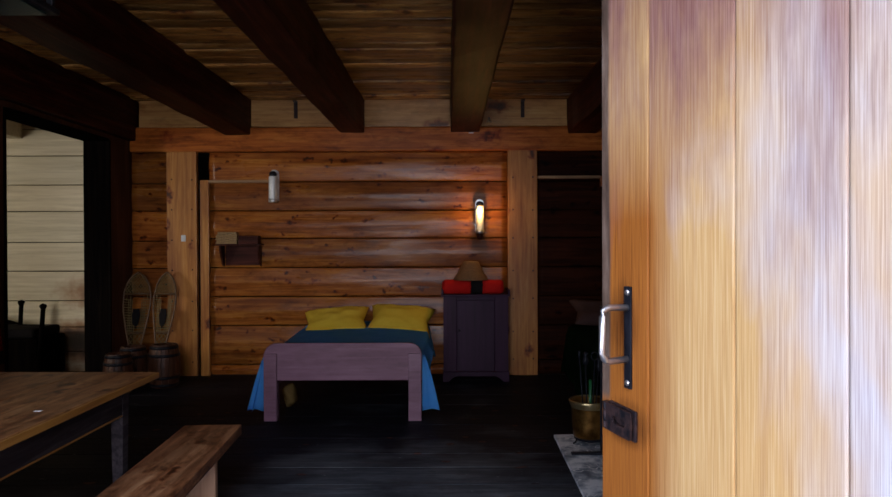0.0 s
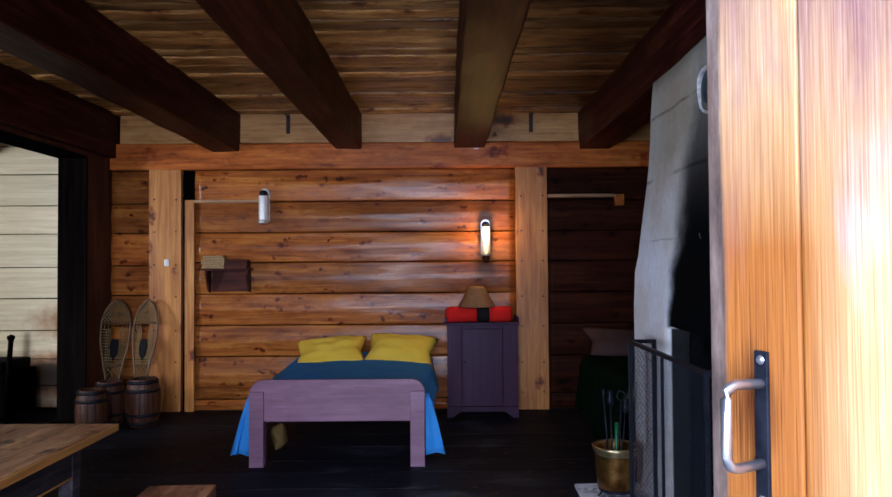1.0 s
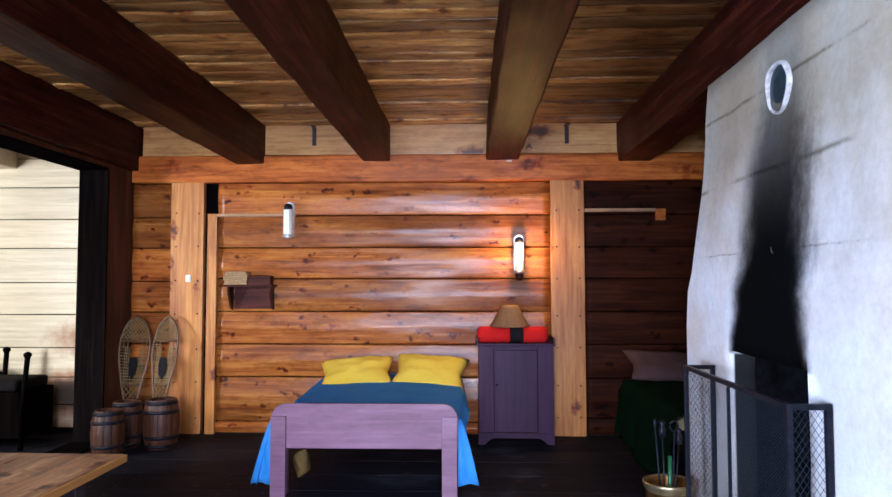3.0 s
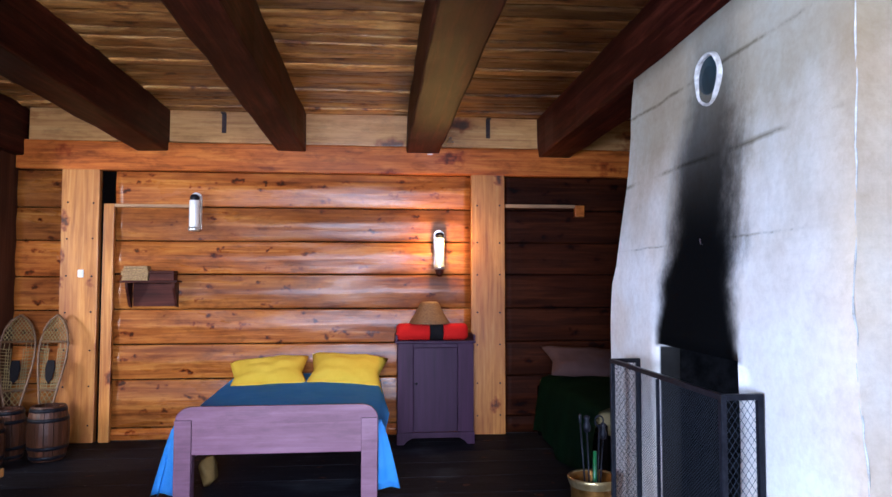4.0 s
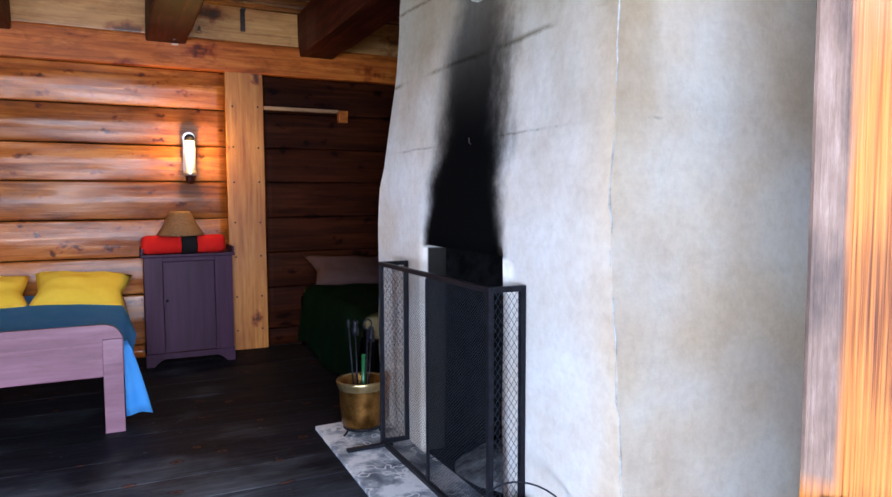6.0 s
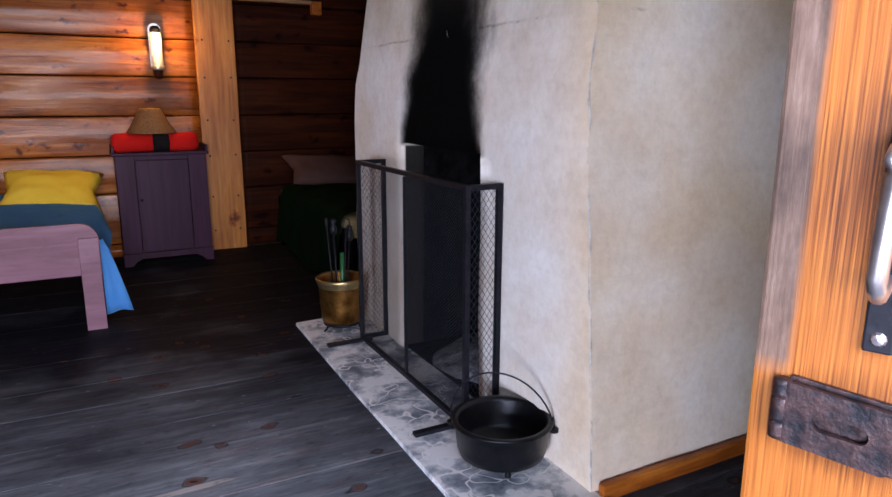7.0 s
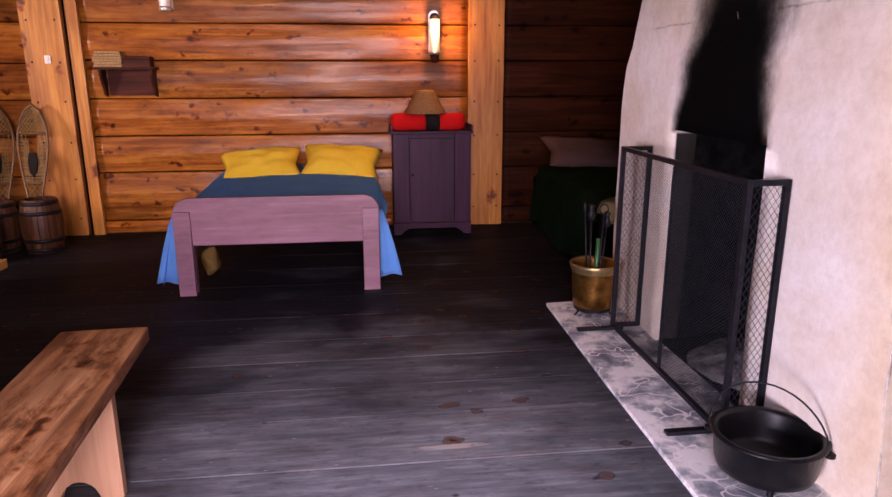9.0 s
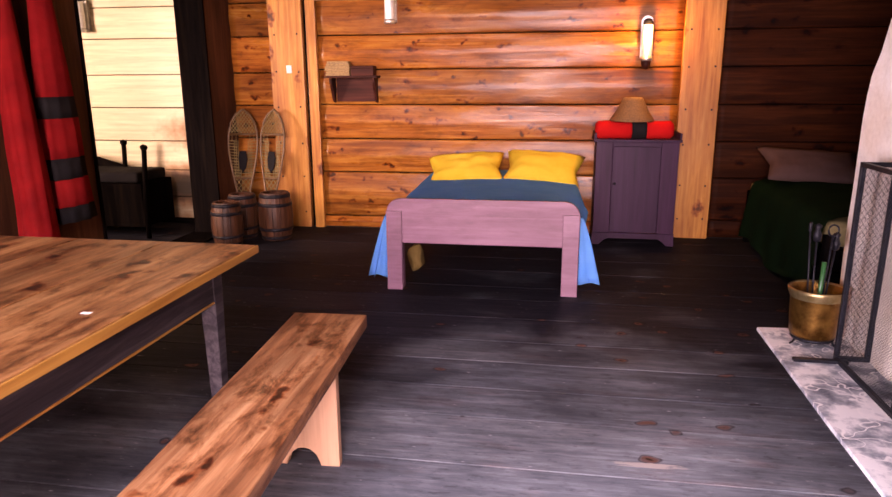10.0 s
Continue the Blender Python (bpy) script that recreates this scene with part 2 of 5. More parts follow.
FLOORDUST = plain("dusty_joint_filling", (0.10, 0.095, 0.105), (0.30, 0.29, 0.30), 0.9, 0, 9, 0.2, spec=0.04)
PALEBRASS = plain("polished_brass_rim", (0.42, 0.30, 0.12), (0.62, 0.48, 0.24), 0.3, 0.9, 20, 0.1)
GREENENAMEL = plain("green_enamel", (0.006, 0.07, 0.016), (0.01, 0.10, 0.025), 0.4, 0, 20, 0.05)
HOLE_DARK = plain("dark_flue_hole", (0.010, 0.028, 0.034), (0.020, 0.045, 0.054), 0.45, 0.2, 20, 0.1)
CHIPPED = plain("chipped_plaster", (0.42, 0.36, 0.29), (0.72, 0.67, 0.59), 0.8, 0, 30, 0.5, spec=0.1)
DARKGLASS = plain("smoky_lantern_glass", (0.010, 0.018, 0.016), (0.03, 0.05, 0.044), 0.2, 0, 20, 0.05)
EARTH = plain("grass_and_earth", (0.05, 0.07, 0.025), (0.12, 0.10, 0.06), 0.95, 0, 3, 0.6, 0.03)


def plaster_material():
    """Limewashed chimney: blotched plaster with a soot tongue rising from the firebox."""
    m, t, b = nodes_of("limewashed_plaster")
    n1 = tex_noise(t, coords(t, (2.1, 2.1, 1.7)), 1.0, 6, 0.55)
    n2 = tex_noise(t, coords(t, (30, 30, 30)), 1.0, 6, 0.7)
    col = ramp(t, n1, [(0.28, (0.70, 0.57, 0.44)), (0.46, (0.80, 0.695, 0.575)), (0.66, (0.88, 0.835, 0.77))])
    col = mix(t, "MULTIPLY", 0.22, col, ramp(t, n2, [(0.34, (0.60, 0.53, 0.45)), (0.6, (1, 1, 1))]))
    streak = tex_noise(t, coords(t, (0.9, 0.9, 20)), 1.0, 6, 0.65, 0.2)
    col = mix(t, "MULTIPLY", 0.09, col, ramp(t, streak, [(0.32, (0.62, 0.58, 0.5)), (0.48, (1, 1, 1))]))
    speck = tex_noise(t, coords(t, (9, 9, 9)), 1.0, 8, 0.75)
    col = mix(t, "MULTIPLY", 0.16, col, ramp(t, speck, [(0.32, (0.52, 0.43, 0.33)), (0.50, (1, 1, 1))]))
    # soot: distance from a tongue centred at y = 3.62 that narrows upwards
    c = t.nodes.new("ShaderNodeTexCoord")
    s = t.nodes.new("ShaderNodeSeparateXYZ")
    t.links.new(c.outputs["Object"], s.inputs[0])

    def calc(op, a, bb):
        q = t.nodes.new("ShaderNodeMath")
        q.operation = op
        for i, v in enumerate((a, bb)):
            if isinstance(v, (int, float)):
                q.inputs[i].default_value = v
            else:
                t.links.new(v, q.inputs[i])
        return q.outputs[0]

    wobble = calc("MULTIPLY", calc("SUBTRACT", tex_noise(t, coords(t, (3.2, 3.2, 2.2)), 1.0, 8, 0.7), 0.5), 0.38)
    centre = calc("SUBTRACT", 3.640, calc("MULTIPLY", calc("SUBTRACT", s.outputs[2], 1.1), 0.10))
    steady = t.nodes.new("ShaderNodeMapRange")
    steady.inputs[1].default_value, steady.inputs[2].default_value, steady.inputs[3].default_value = 1.08, 1.5, 0.2
    t.links.new(s.outputs[2], steady.inputs[0])
    off = calc("ABSOLUTE", calc("ADD", calc("SUBTRACT", s.outputs[1], centre), calc("MULTIPLY", wobble, steady.outputs[0])), 0)
    half = calc("SUBTRACT", 0.415, calc("MULTIPLY", calc("SUBTRACT", s.outputs[2], 1.1), 0.14))
    rel = calc("DIVIDE", off, half)
    amount = t.nodes.new("ShaderNodeMapRange")
    amount.interpolation_type = "SMOOTHSTEP"
    soft = t.nodes.new("ShaderNodeMapRange")
    soft.inputs[1].default_value, soft.inputs[2].default_value = 1.08, 1.65
    t.links.new(s.outputs[2], soft.inputs[0])
    t.links.new(calc("ADD", 1.06, calc("MULTIPLY", soft.outputs[0], 0.30)), amount.inputs[1])
    t.links.new(calc("SUBTRACT", 0.80, calc("MULTIPLY", soft.outputs[0], 0.46)), amount.inputs[2])
    t.links.new(rel, amount.inputs[0])
    fade = t.nodes.new("ShaderNodeMapRange")
    fade.inputs[1].default_value, fade.inputs[2].default_value = 2.65, 1.55
    t.links.new(s.outputs[2], fade.inputs[0])
    front = t.nodes.new("ShaderNodeMapRange")
    front.inputs[1].default_value, front.inputs[2].default_value = 1.50, 1.44
    t.links.new(s.outputs[0], front.inputs[0])
    thin = calc("MULTIPLY", calc("MULTIPLY", amount.outputs[0], fade.outputs[0]), front.outputs[0])
    rising = calc("SUBTRACT", 1.0, calc("POWER", calc("SUBTRACT", 1.0, thin), 2.6))
    # below the lintel the smoke kept inside the opening
    lintel = t.nodes.new("ShaderNodeMapRange")
    lintel.inputs[1].default_value, lintel.inputs[2].default_value = 1.088, 1.106
    t.links.new(s.outputs[2], lintel.inputs[0])
    inner = t.nodes.new("ShaderNodeMapRange")
    inner.inputs[1].default_value, inner.inputs[2].default_value, inner.inputs[4].default_value = 1.290, 1.300, 0.975
    t.links.new(s.outputs[0], inner.inputs[0])
    mouth = t.nodes.new("ShaderNodeMapRange")
    mouth.inputs[1].default_value, mouth.inputs[2].default_value = 2.9, 3.1
    t.links.new(s.outputs[1], mouth.inputs[0])
    within = calc("MULTIPLY", calc("MULTIPLY", inner.outputs[0], mouth.outputs[0]), calc("MULTIPLY", front.outputs[0], calc("SUBTRACT", 1.0, lintel.outputs[0])))
    soot = calc("MAXIMUM", calc("MULTIPLY", rising, lintel.outputs[0]), within)
    # smoke has greyed the plaster under the ceiling
    smoke_shade = t.nodes.new("ShaderNodeMapRange")
    smoke_shade.inputs[1].default_value, smoke_shade.inputs[2].default_value = 1.45, 2.2
    t.links.new(calc("ADD", s.outputs[2], calc("MULTIPLY", wobble, 2.0)), smoke_shade.inputs[0])
    col = mix(t, "MULTIPLY", calc("MULTIPLY", smoke_shade.outputs[0], calc("ADD", calc("MULTIPLY", front.outputs[0], 0.65), 0.35)), col, (0.52, 0.49, 0.395))
    # near side face warmed: the orange door's reflected light painted into the plaster
    side = t.nodes.new("ShaderNodeMapRange")
    side.inputs[1].default_value, side.inputs[2].default_value = 2.78, 2.56
    t.links.new(s.outputs[1], side.inputs[0])
    warm_bounce = calc("MULTIPLY", side.outputs[0], ramp(t, tex_noise(t, coords(t, (1.6, 1.6, 1.6)), 1.0, 5, 0.6), [(0.34, (0.35, 0.35, 0.35)), (0.62, (1, 1, 1))]))
    col = mix(t, "MULTIPLY", warm_bounce, col, (0.97, 0.84, 0.66))
    # sooty joints of the old formwork
    patch = tex_noise(t, coords(t, (2.0, 2.0, 2.0)), 1.0, 3, 0.5)
    for level, reach in ((1.97, 0.017), (2.36, 0.014), (1.60, 0.008)):
        line = calc("DIVIDE", calc("ABSOLUTE", calc("SUBTRACT", calc("ADD", s.outputs[2], calc("MULTIPLY", wobble, 0.10)), level), 0), reach)
        amt = calc("MULTIPLY", ramp(t, line, [(0.0, (0.8, 0.8, 0.8)), (1.0, (0, 0, 0))]), ramp(t, calc("ADD", patch, calc("MULTIPLY", calc("SUBTRACT", n2, 0.5), 0.5)), [(0.40, (0, 0, 0)), (0.58, (1, 1, 1))]))
        col = mix(t, "MULTIPLY", calc("MULTIPLY", amt, front.outputs[0]), col, (0.26, 0.24, 0.17))
    col = mix(t, "MIX", soot, col, (0.003, 0.003, 0.003))
    t.links.new(col, b.inputs["Base Color"])
    b.inputs["Roughness"].default_value = 0.95
    b.inputs["Specular IOR Level"].default_value = 0.015
    bump(t, b, n2, 0.35, 0.006)
    return m


def hearth_material():
    m, t, b = nodes_of("cracked_hearth_slab")
    n1 = tex_noise(t, coords(t, (5, 5, 5)), 1.0, 6, 0.65)
    v = t.nodes.new("ShaderNodeTexVoronoi")
    v.feature = "DISTANCE_TO_EDGE"
    v.inputs["Scale"].default_value = 3.2
    dist = t.nodes.new("ShaderNodeVectorMath")
    dist.operation = "ADD"
    nn = t.nodes.new("ShaderNodeTexNoise")
    nn.inputs["Scale"].default_value = 4.0
    t.links.new(coords(t, (1, 1, 1)), nn.inputs["Vector"])
    t.links.new(coords(t, (1, 1, 1)), dist.inputs[0])
    t.links.new(nn.outputs["Color"], dist.inputs[1])
    t.links.new(dist.outputs[0], v.inputs["Vector"])
    col = ramp(t, n1, [(0.34, (0.07, 0.085, 0.11)), (0.46, (0.30, 0.32, 0.35)), (0.57, (0.80, 0.79, 0.77))])
    col = mix(t, "MIX", ramp(t, v.outputs["Distance"], [(0.0, (1, 1, 1)), (0.018, (0.8, 0.8, 0.8)), (0.03, (0, 0, 0))]), col, (0.85, 0.83, 0.80))
    t.links.new(col, b.inputs["Base Color"])
    b.inputs["Roughness"].default_value = 0.6
    bump(t, b, n1, 0.4, 0.006)
    return m


def pale_tin_material():
    """Bright embossed tin, slightly uneven."""
    m, t, b = nodes_of("embossed_pale_tin")
    n1 = tex_noise(t, coords(t, (160, 160, 60)), 1.0, 3, 0.5)
    t.links.new(ramp(t, n1, [(0.3, (0.62, 0.62, 0.60)), (0.7, (0.85, 0.85, 0.83))]), b.inputs["Base Color"])
    b.inputs["Metallic"].default_value, b.inputs["Roughness"].default_value = 0.25, 0.4
    bump(t, b, n1, 0.6, 0.003)
    return m


def floor_material():
    """Dark stained boards, worn, with daylight falloff painted blue-grey between entry and hearth; rusty knots and pale
    scuffs.
    """
    m, t, b = nodes_of("floor_boards")
    g = tex_noise(t, coords(t, (1.6, 34, 34), 9.0), 1.0, 7, 0.68, 0.4)
    w = tex_noise(t, coords(t, (1.6, 2.4, 1.0)), 1.0, 4, 0.55, 0.3)
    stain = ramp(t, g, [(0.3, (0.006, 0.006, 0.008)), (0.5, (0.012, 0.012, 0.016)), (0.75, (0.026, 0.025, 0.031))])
    c = t.nodes.new("ShaderNodeTexCoord")
    sp = t.nodes.new("ShaderNodeSeparateXYZ")
    t.links.new(c.outputs["Object"], sp.inputs[0])

    def span(src, a, bb, lo, hi):
        q = t.nodes.new("ShaderNodeMapRange")
        q.inputs[1].default_value, q.inputs[2].default_value = a, bb
        q.inputs[3].default_value, q.inputs[4].default_value = lo, hi
        t.links.new(src, q.inputs[0])
        return q.outputs[0]

    def calc(op, a, bb):
        q = t.nodes.new("ShaderNodeMath")
        q.operation = op
        for i, v in enumerate((a, bb)):
            if isinstance(v, (int, float)):
                q.inputs[i].default_value = v
            else:
                t.links.new(v, q.inputs[i])
        return q.outputs[0]

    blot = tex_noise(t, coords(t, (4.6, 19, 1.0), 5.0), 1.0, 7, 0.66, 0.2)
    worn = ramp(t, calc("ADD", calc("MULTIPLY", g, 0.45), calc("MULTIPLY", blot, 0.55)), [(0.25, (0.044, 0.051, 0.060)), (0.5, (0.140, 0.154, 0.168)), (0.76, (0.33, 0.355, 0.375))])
    # lighter towards the doorway: daylight falloff painted into the boards along with wear
    daylight_fall = calc("ADD", span(sp.outputs[1], 4.9, 3.0, -0.40, 0.24), span(calc("ABSOLUTE", calc("ADD", sp.outputs[0], 0.15), 0), 0.55, 1.35, 0.06, -0.30))
    col = mix(t, "MIX", ramp(t, calc("ADD", daylight_fall, w), [(0.20, (0, 0, 0)), (0.84, (1, 1, 1))]), stain, worn)
    info = t.nodes.new("ShaderNodeObjectInfo")
    col = mix(t, "MULTIPLY", 1.0, col, ramp(t, info.outputs["Random"], [(0.0, (0.66, 0.66, 0.70)), (0.5, (0.90, 0.87, 0.88)), (1.0, (1.12, 1.1, 1.12))]))
    # reddish stretches where the old paint shows, and dark scuffs along the grain
    red = tex_noise(t, coords(t, (2.2, 9.0, 1.0), 3.0), 1.0, 5, 0.6, 0.2)
    col = mix(t, "MULTIPLY", 0.4, col, ramp(t, red, [(0.54, (1, 1, 1)), (0.66, (1.0, 0.62, 0.55))]))
    scuff = tex_noise(t, coords(t, (14, 44, 1.0), 4.0), 1.0, 7, 0.72, 0.3)
    col = mix(t, "MULTIPLY", 0.5, col, ramp(t, scuff, [(0.34, (0.25, 0.22, 0.24)), (0.46, (1, 1, 1))]))
    fleck = tex_noise(t, coords(t, (16, 70, 1.0), 6.0), 1.0, 5, 0.7, 0.3)
    col = mix(t, "MIX", ramp(t, fleck, [(0.66, (0, 0, 0)), (0.71, (0.6, 0.6, 0.6))]), col, (0.34, 0.32, 0.33))
    wob = t.nodes.new("ShaderNodeVectorMath")
    wob.operation = "ADD"
    nn = t.nodes.new("ShaderNodeTexNoise")
    nn.inputs["Scale"].default_value = 9.0
    t.links.new(coords(t, (1, 1, 1)), nn.inputs["Vector"])
    sc2 = t.nodes.new("ShaderNodeVectorMath")
    sc2.operation = "SCALE"
    sc2.inputs["Scale"].default_value = 0.35
    t.links.new(nn.outputs["Color"], sc2.inputs[0])
    t.links.new(coords(t, (3.3, 5.2, 0.0)), wob.inputs[0])
    t.links.new(sc2.outputs[0], wob.inputs[1])
    v = t.nodes.new("ShaderNodeTexVoronoi")
    v.inputs["Scale"].default_value = 1.0
    t.links.new(wob.outputs[0], v.inputs["Vector"])
    rust = ramp(t, v.outputs["Distance"], [(0.09, (0.95, 0.95, 0.95)), (0.13, (0, 0, 0))])
    col = mix(t, "MIX", mix(t, "MULTIPLY", 1.0, rust, ramp(t, scuff, [(0.30, (0.45, 0.45, 0.45)), (0.55, (1, 1, 1))])), col, (0.085, 0.034, 0.022))
    col = mix(t, "MULTIPLY", 0.9, col, ramp(t, v.outputs["Distance"], [(0.03, (0.15, 0.1, 0.1)), (0.05, (1, 1, 1)), (0.10, (1, 1, 1)), (0.125, (0.25, 0.2, 0.2)), (0.15, (1, 1, 1))]))
    v2 = t.nodes.new("ShaderNodeTexVoronoi")
    v2.inputs["Scale"].default_value = 1.0
    t.links.new(coords(t, (5.0, 14.0, 0.0)), v2.inputs["Vector"])
    col = mix(t, "MIX", ramp(t, v2.outputs["Distance"], [(0.0, (0.8, 0.8, 0.8)), (0.035, (0.45, 0.45, 0.45)), (0.055, (0, 0, 0))]), col, (0.34, 0.33, 0.35))
    # a long splintered scar before the hearth, bare pale wood
    sx = calc("DIVIDE", calc("SUBTRACT", sp.outputs[0], 0.08), 0.20)
    sy = calc("DIVIDE", calc("ADD", calc("SUBTRACT", sp.outputs[1], 3.15), calc("MULTIPLY", calc("SUBTRACT", g, 0.5), 0.045)), 0.020)
    rad = calc("ADD", calc("MULTIPLY", sx, sx), calc("MULTIPLY", sy, sy))
    col = mix(t, "MIX", ramp(t, calc("ADD", calc("MULTIPLY", rad, 0.55), scuff), [(0.62, (0.75, 0.75, 0.75)), (0.80, (0.0, 0.0, 0.0))]), col, (0.36, 0.31, 0.27))
    t.links.new(col, b.inputs["Base Color"])
    t.links.new(span(w, 0.0, 1.0, 0.66, 0.44), b.inputs["Roughness"])
    b.inputs["Specular IOR Level"].default_value = 0.04
    bump(t, b, g, 0.35, 0.006)
    return m


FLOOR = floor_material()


def door_material():
    """Varnished fir, deep orange at the free edge, paler towards the hinges and mauve towards the top."""
    m, t, b = nodes_of("varnished_door")
    g = tex_noise(t, coords(t, (460, 460, 5.0), 7.0), 1.0, 3, 0.6, 0.3)
    w = tex_noise(t, coords(t, (5.5, 5.5, 1.3), 7.0), 1.0, 6, 0.62, 0.5)
    w2 = tex_noise(t, coords(t, (3.0, 3.0, 1.1)), 1.0, 4, 0.55, 0.4)
    varnish = ramp(t, g, [(0.25, (0.40, 0.20, 0.065)), (0.5, (0.56, 0.33, 0.125)), (0.75, (0.66, 0.46, 0.23))])
    worn = ramp(t, g, [(0.25, (0.33, 0.27, 0.29)), (0.55, (0.58, 0.54, 0.57)), (0.8, (0.72, 0.71, 0.75))])
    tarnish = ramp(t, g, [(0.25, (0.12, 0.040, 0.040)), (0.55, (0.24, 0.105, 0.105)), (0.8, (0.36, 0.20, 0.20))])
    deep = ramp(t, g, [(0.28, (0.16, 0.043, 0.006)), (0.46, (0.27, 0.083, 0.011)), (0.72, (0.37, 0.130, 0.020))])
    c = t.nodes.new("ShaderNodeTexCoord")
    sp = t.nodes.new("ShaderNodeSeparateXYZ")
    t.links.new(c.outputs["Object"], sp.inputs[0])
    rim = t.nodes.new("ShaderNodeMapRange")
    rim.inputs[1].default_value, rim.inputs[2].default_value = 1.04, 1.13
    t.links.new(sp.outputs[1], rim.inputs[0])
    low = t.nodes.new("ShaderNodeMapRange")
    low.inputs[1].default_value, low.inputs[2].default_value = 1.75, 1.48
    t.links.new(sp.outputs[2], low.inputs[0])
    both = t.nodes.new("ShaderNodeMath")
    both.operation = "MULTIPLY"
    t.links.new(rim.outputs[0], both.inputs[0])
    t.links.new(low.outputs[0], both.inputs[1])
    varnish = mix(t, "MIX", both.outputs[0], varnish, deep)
    # paler grey tone grows towards the hinges
    along = t.nodes.new("ShaderNodeMapRange")
    along.inputs[1].default_value, along.inputs[2].default_value = 1.10, 0.45
    along.inputs[3].default_value, along.inputs[4].default_value = -0.24, 0.28
    t.links.new(sp.outputs[1], along.inputs[0])
    add = t.nodes.new("ShaderNodeMath")
    t.links.new(along.outputs[0], add.inputs[0])
    t.links.new(w2, add.inputs[1])
    col = mix(t, "MIX", ramp(t, add.outputs[0], [(0.42, (0, 0, 0)), (0.74, (1, 1, 1))]), varnish, worn)
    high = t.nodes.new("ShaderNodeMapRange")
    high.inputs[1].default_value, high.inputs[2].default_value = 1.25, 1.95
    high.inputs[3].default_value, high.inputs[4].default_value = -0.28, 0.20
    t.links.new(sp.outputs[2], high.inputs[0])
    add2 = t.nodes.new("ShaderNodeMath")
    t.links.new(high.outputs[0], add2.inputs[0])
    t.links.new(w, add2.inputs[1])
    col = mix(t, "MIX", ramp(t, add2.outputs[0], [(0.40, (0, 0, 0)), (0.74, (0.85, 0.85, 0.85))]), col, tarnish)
    col = mix(t, "MULTIPLY", 0.2, col, ramp(t, tex_noise(t, coords(t, (16, 16, 1.3), 3.0), 1.0, 5, 0.6, 0.9), [(0.32, (0.42, 0.24, 0.24)), (0.46, (1, 1, 1))]))
    v = t.nodes.new("ShaderNodeTexVoronoi")
    v.inputs["Scale"].default_value = 2.6
    t.links.new(coords(t, (1.6, 1.6, 0.8)), v.inputs["Vector"])
    col = mix(t, "MULTIPLY", 0.8, col, ramp(t, v.outputs["Distance"], [(0.06, (0.35, 0.14, 0.06)), (0.13, (1, 1, 1))]))
    # bare weathered strip along the free edge, above the hasp
    strip = t.nodes.new("ShaderNodeMath")
    strip.operation = "MULTIPLY_ADD"
    strip.inputs[1].default_value = 0.03
    t.links.new(w, strip.inputs[0])
    t.links.new(sp.outputs[1], strip.inputs[2])
    above = t.nodes.new("ShaderNodeMapRange")
    above.inputs[1].default_value, above.inputs[2].default_value = 1.06, 1.085
    t.links.new(sp.outputs[2], above.inputs[0])
    edge_at = t.nodes.new("ShaderNodeMapRange")
    edge_at.inputs[1].default_value, edge_at.inputs[2].default_value = 1.272, 1.279
    t.links.new(strip.outputs[0], edge_at.inputs[0])
    bare = t.nodes.new("ShaderNodeMath")
    bare.operation = "MULTIPLY"
    t.links.new(edge_at.outputs[0], bare.inputs[0])
    t.links.new(above.outputs[0], bare.inputs[1])
    col = mix(t, "MIX", bare.outputs[0], col, ramp(t, tex_noise(t, coords(t, (20, 20, 5)), 1.0, 6, 0.7), [(0.32, (0.045, 0.028, 0.020)), (0.5, (0.12, 0.075, 0.052)), (0.68, (0.21, 0.145, 0.11))]))
    # old grease and rust stains round the hasp and the pull
    for cy, cz, ry, rz in ((1.20, 1.03, 0.12, 0.085), (1.215, 1.25, 0.07, 0.15)):
        sums = []
        for k, mid, half in ((1, cy, ry), (2, cz, rz)):
            q = t.nodes.new("ShaderNodeMath")
            q.operation = "SUBTRACT"
            q.inputs[1].default_value = mid
            t.links.new(sp.outputs[k], q.inputs[0])
            d = t.nodes.new("ShaderNodeMath")
            d.operation = "DIVIDE"
            d.inputs[1].default_value = half
            t.links.new(q.outputs[0], d.inputs[0])
            p = t.nodes.new("ShaderNodeMath")
            p.operation = "POWER"
            p.inputs[1].default_value = 2.0
            t.links.new(d.outputs[0], p.inputs[0])
            sums.append(p.outputs[0])
        both2 = t.nodes.new("ShaderNodeMath")
        t.links.new(sums[0], both2.inputs[0])
        t.links.new(sums[1], both2.inputs[1])
        rough2 = t.nodes.new("ShaderNodeMath")
        t.links.new(both2.outputs[0], rough2.inputs[0])
        t.links.new(g, rough2.inputs[1])
        col = mix(t, "MULTIPLY", ramp(t, rough2.outputs[0], [(0.45, (0.85, 0.85, 0.85)), (1.0, (0, 0, 0))]), col, (0.16, 0.10, 0.08))
    t.links.new(col, b.inputs["Base Color"])
    b.inputs["Roughness"].default_value = 0.5
    b.inputs["Specular IOR Level"].default_value = 0.22
    bump(t, b, g, 0.25, 0.002)
    return m


DOORWOOD = door_material()
PLASTER, HEARTH = plaster_material(), hearth_material()
PALETIN = pale_tin_material()


# ---------- mesh helpers ----------
def to_mesh(name, bm, material):
    bmesh.ops.recalc_face_normals(bm, faces=bm.faces)
    data = bpy.data.meshes.new(name)
    bm.to_mesh(data)
    bm.free()
    if material:
        data.materials.append(material)
    return data


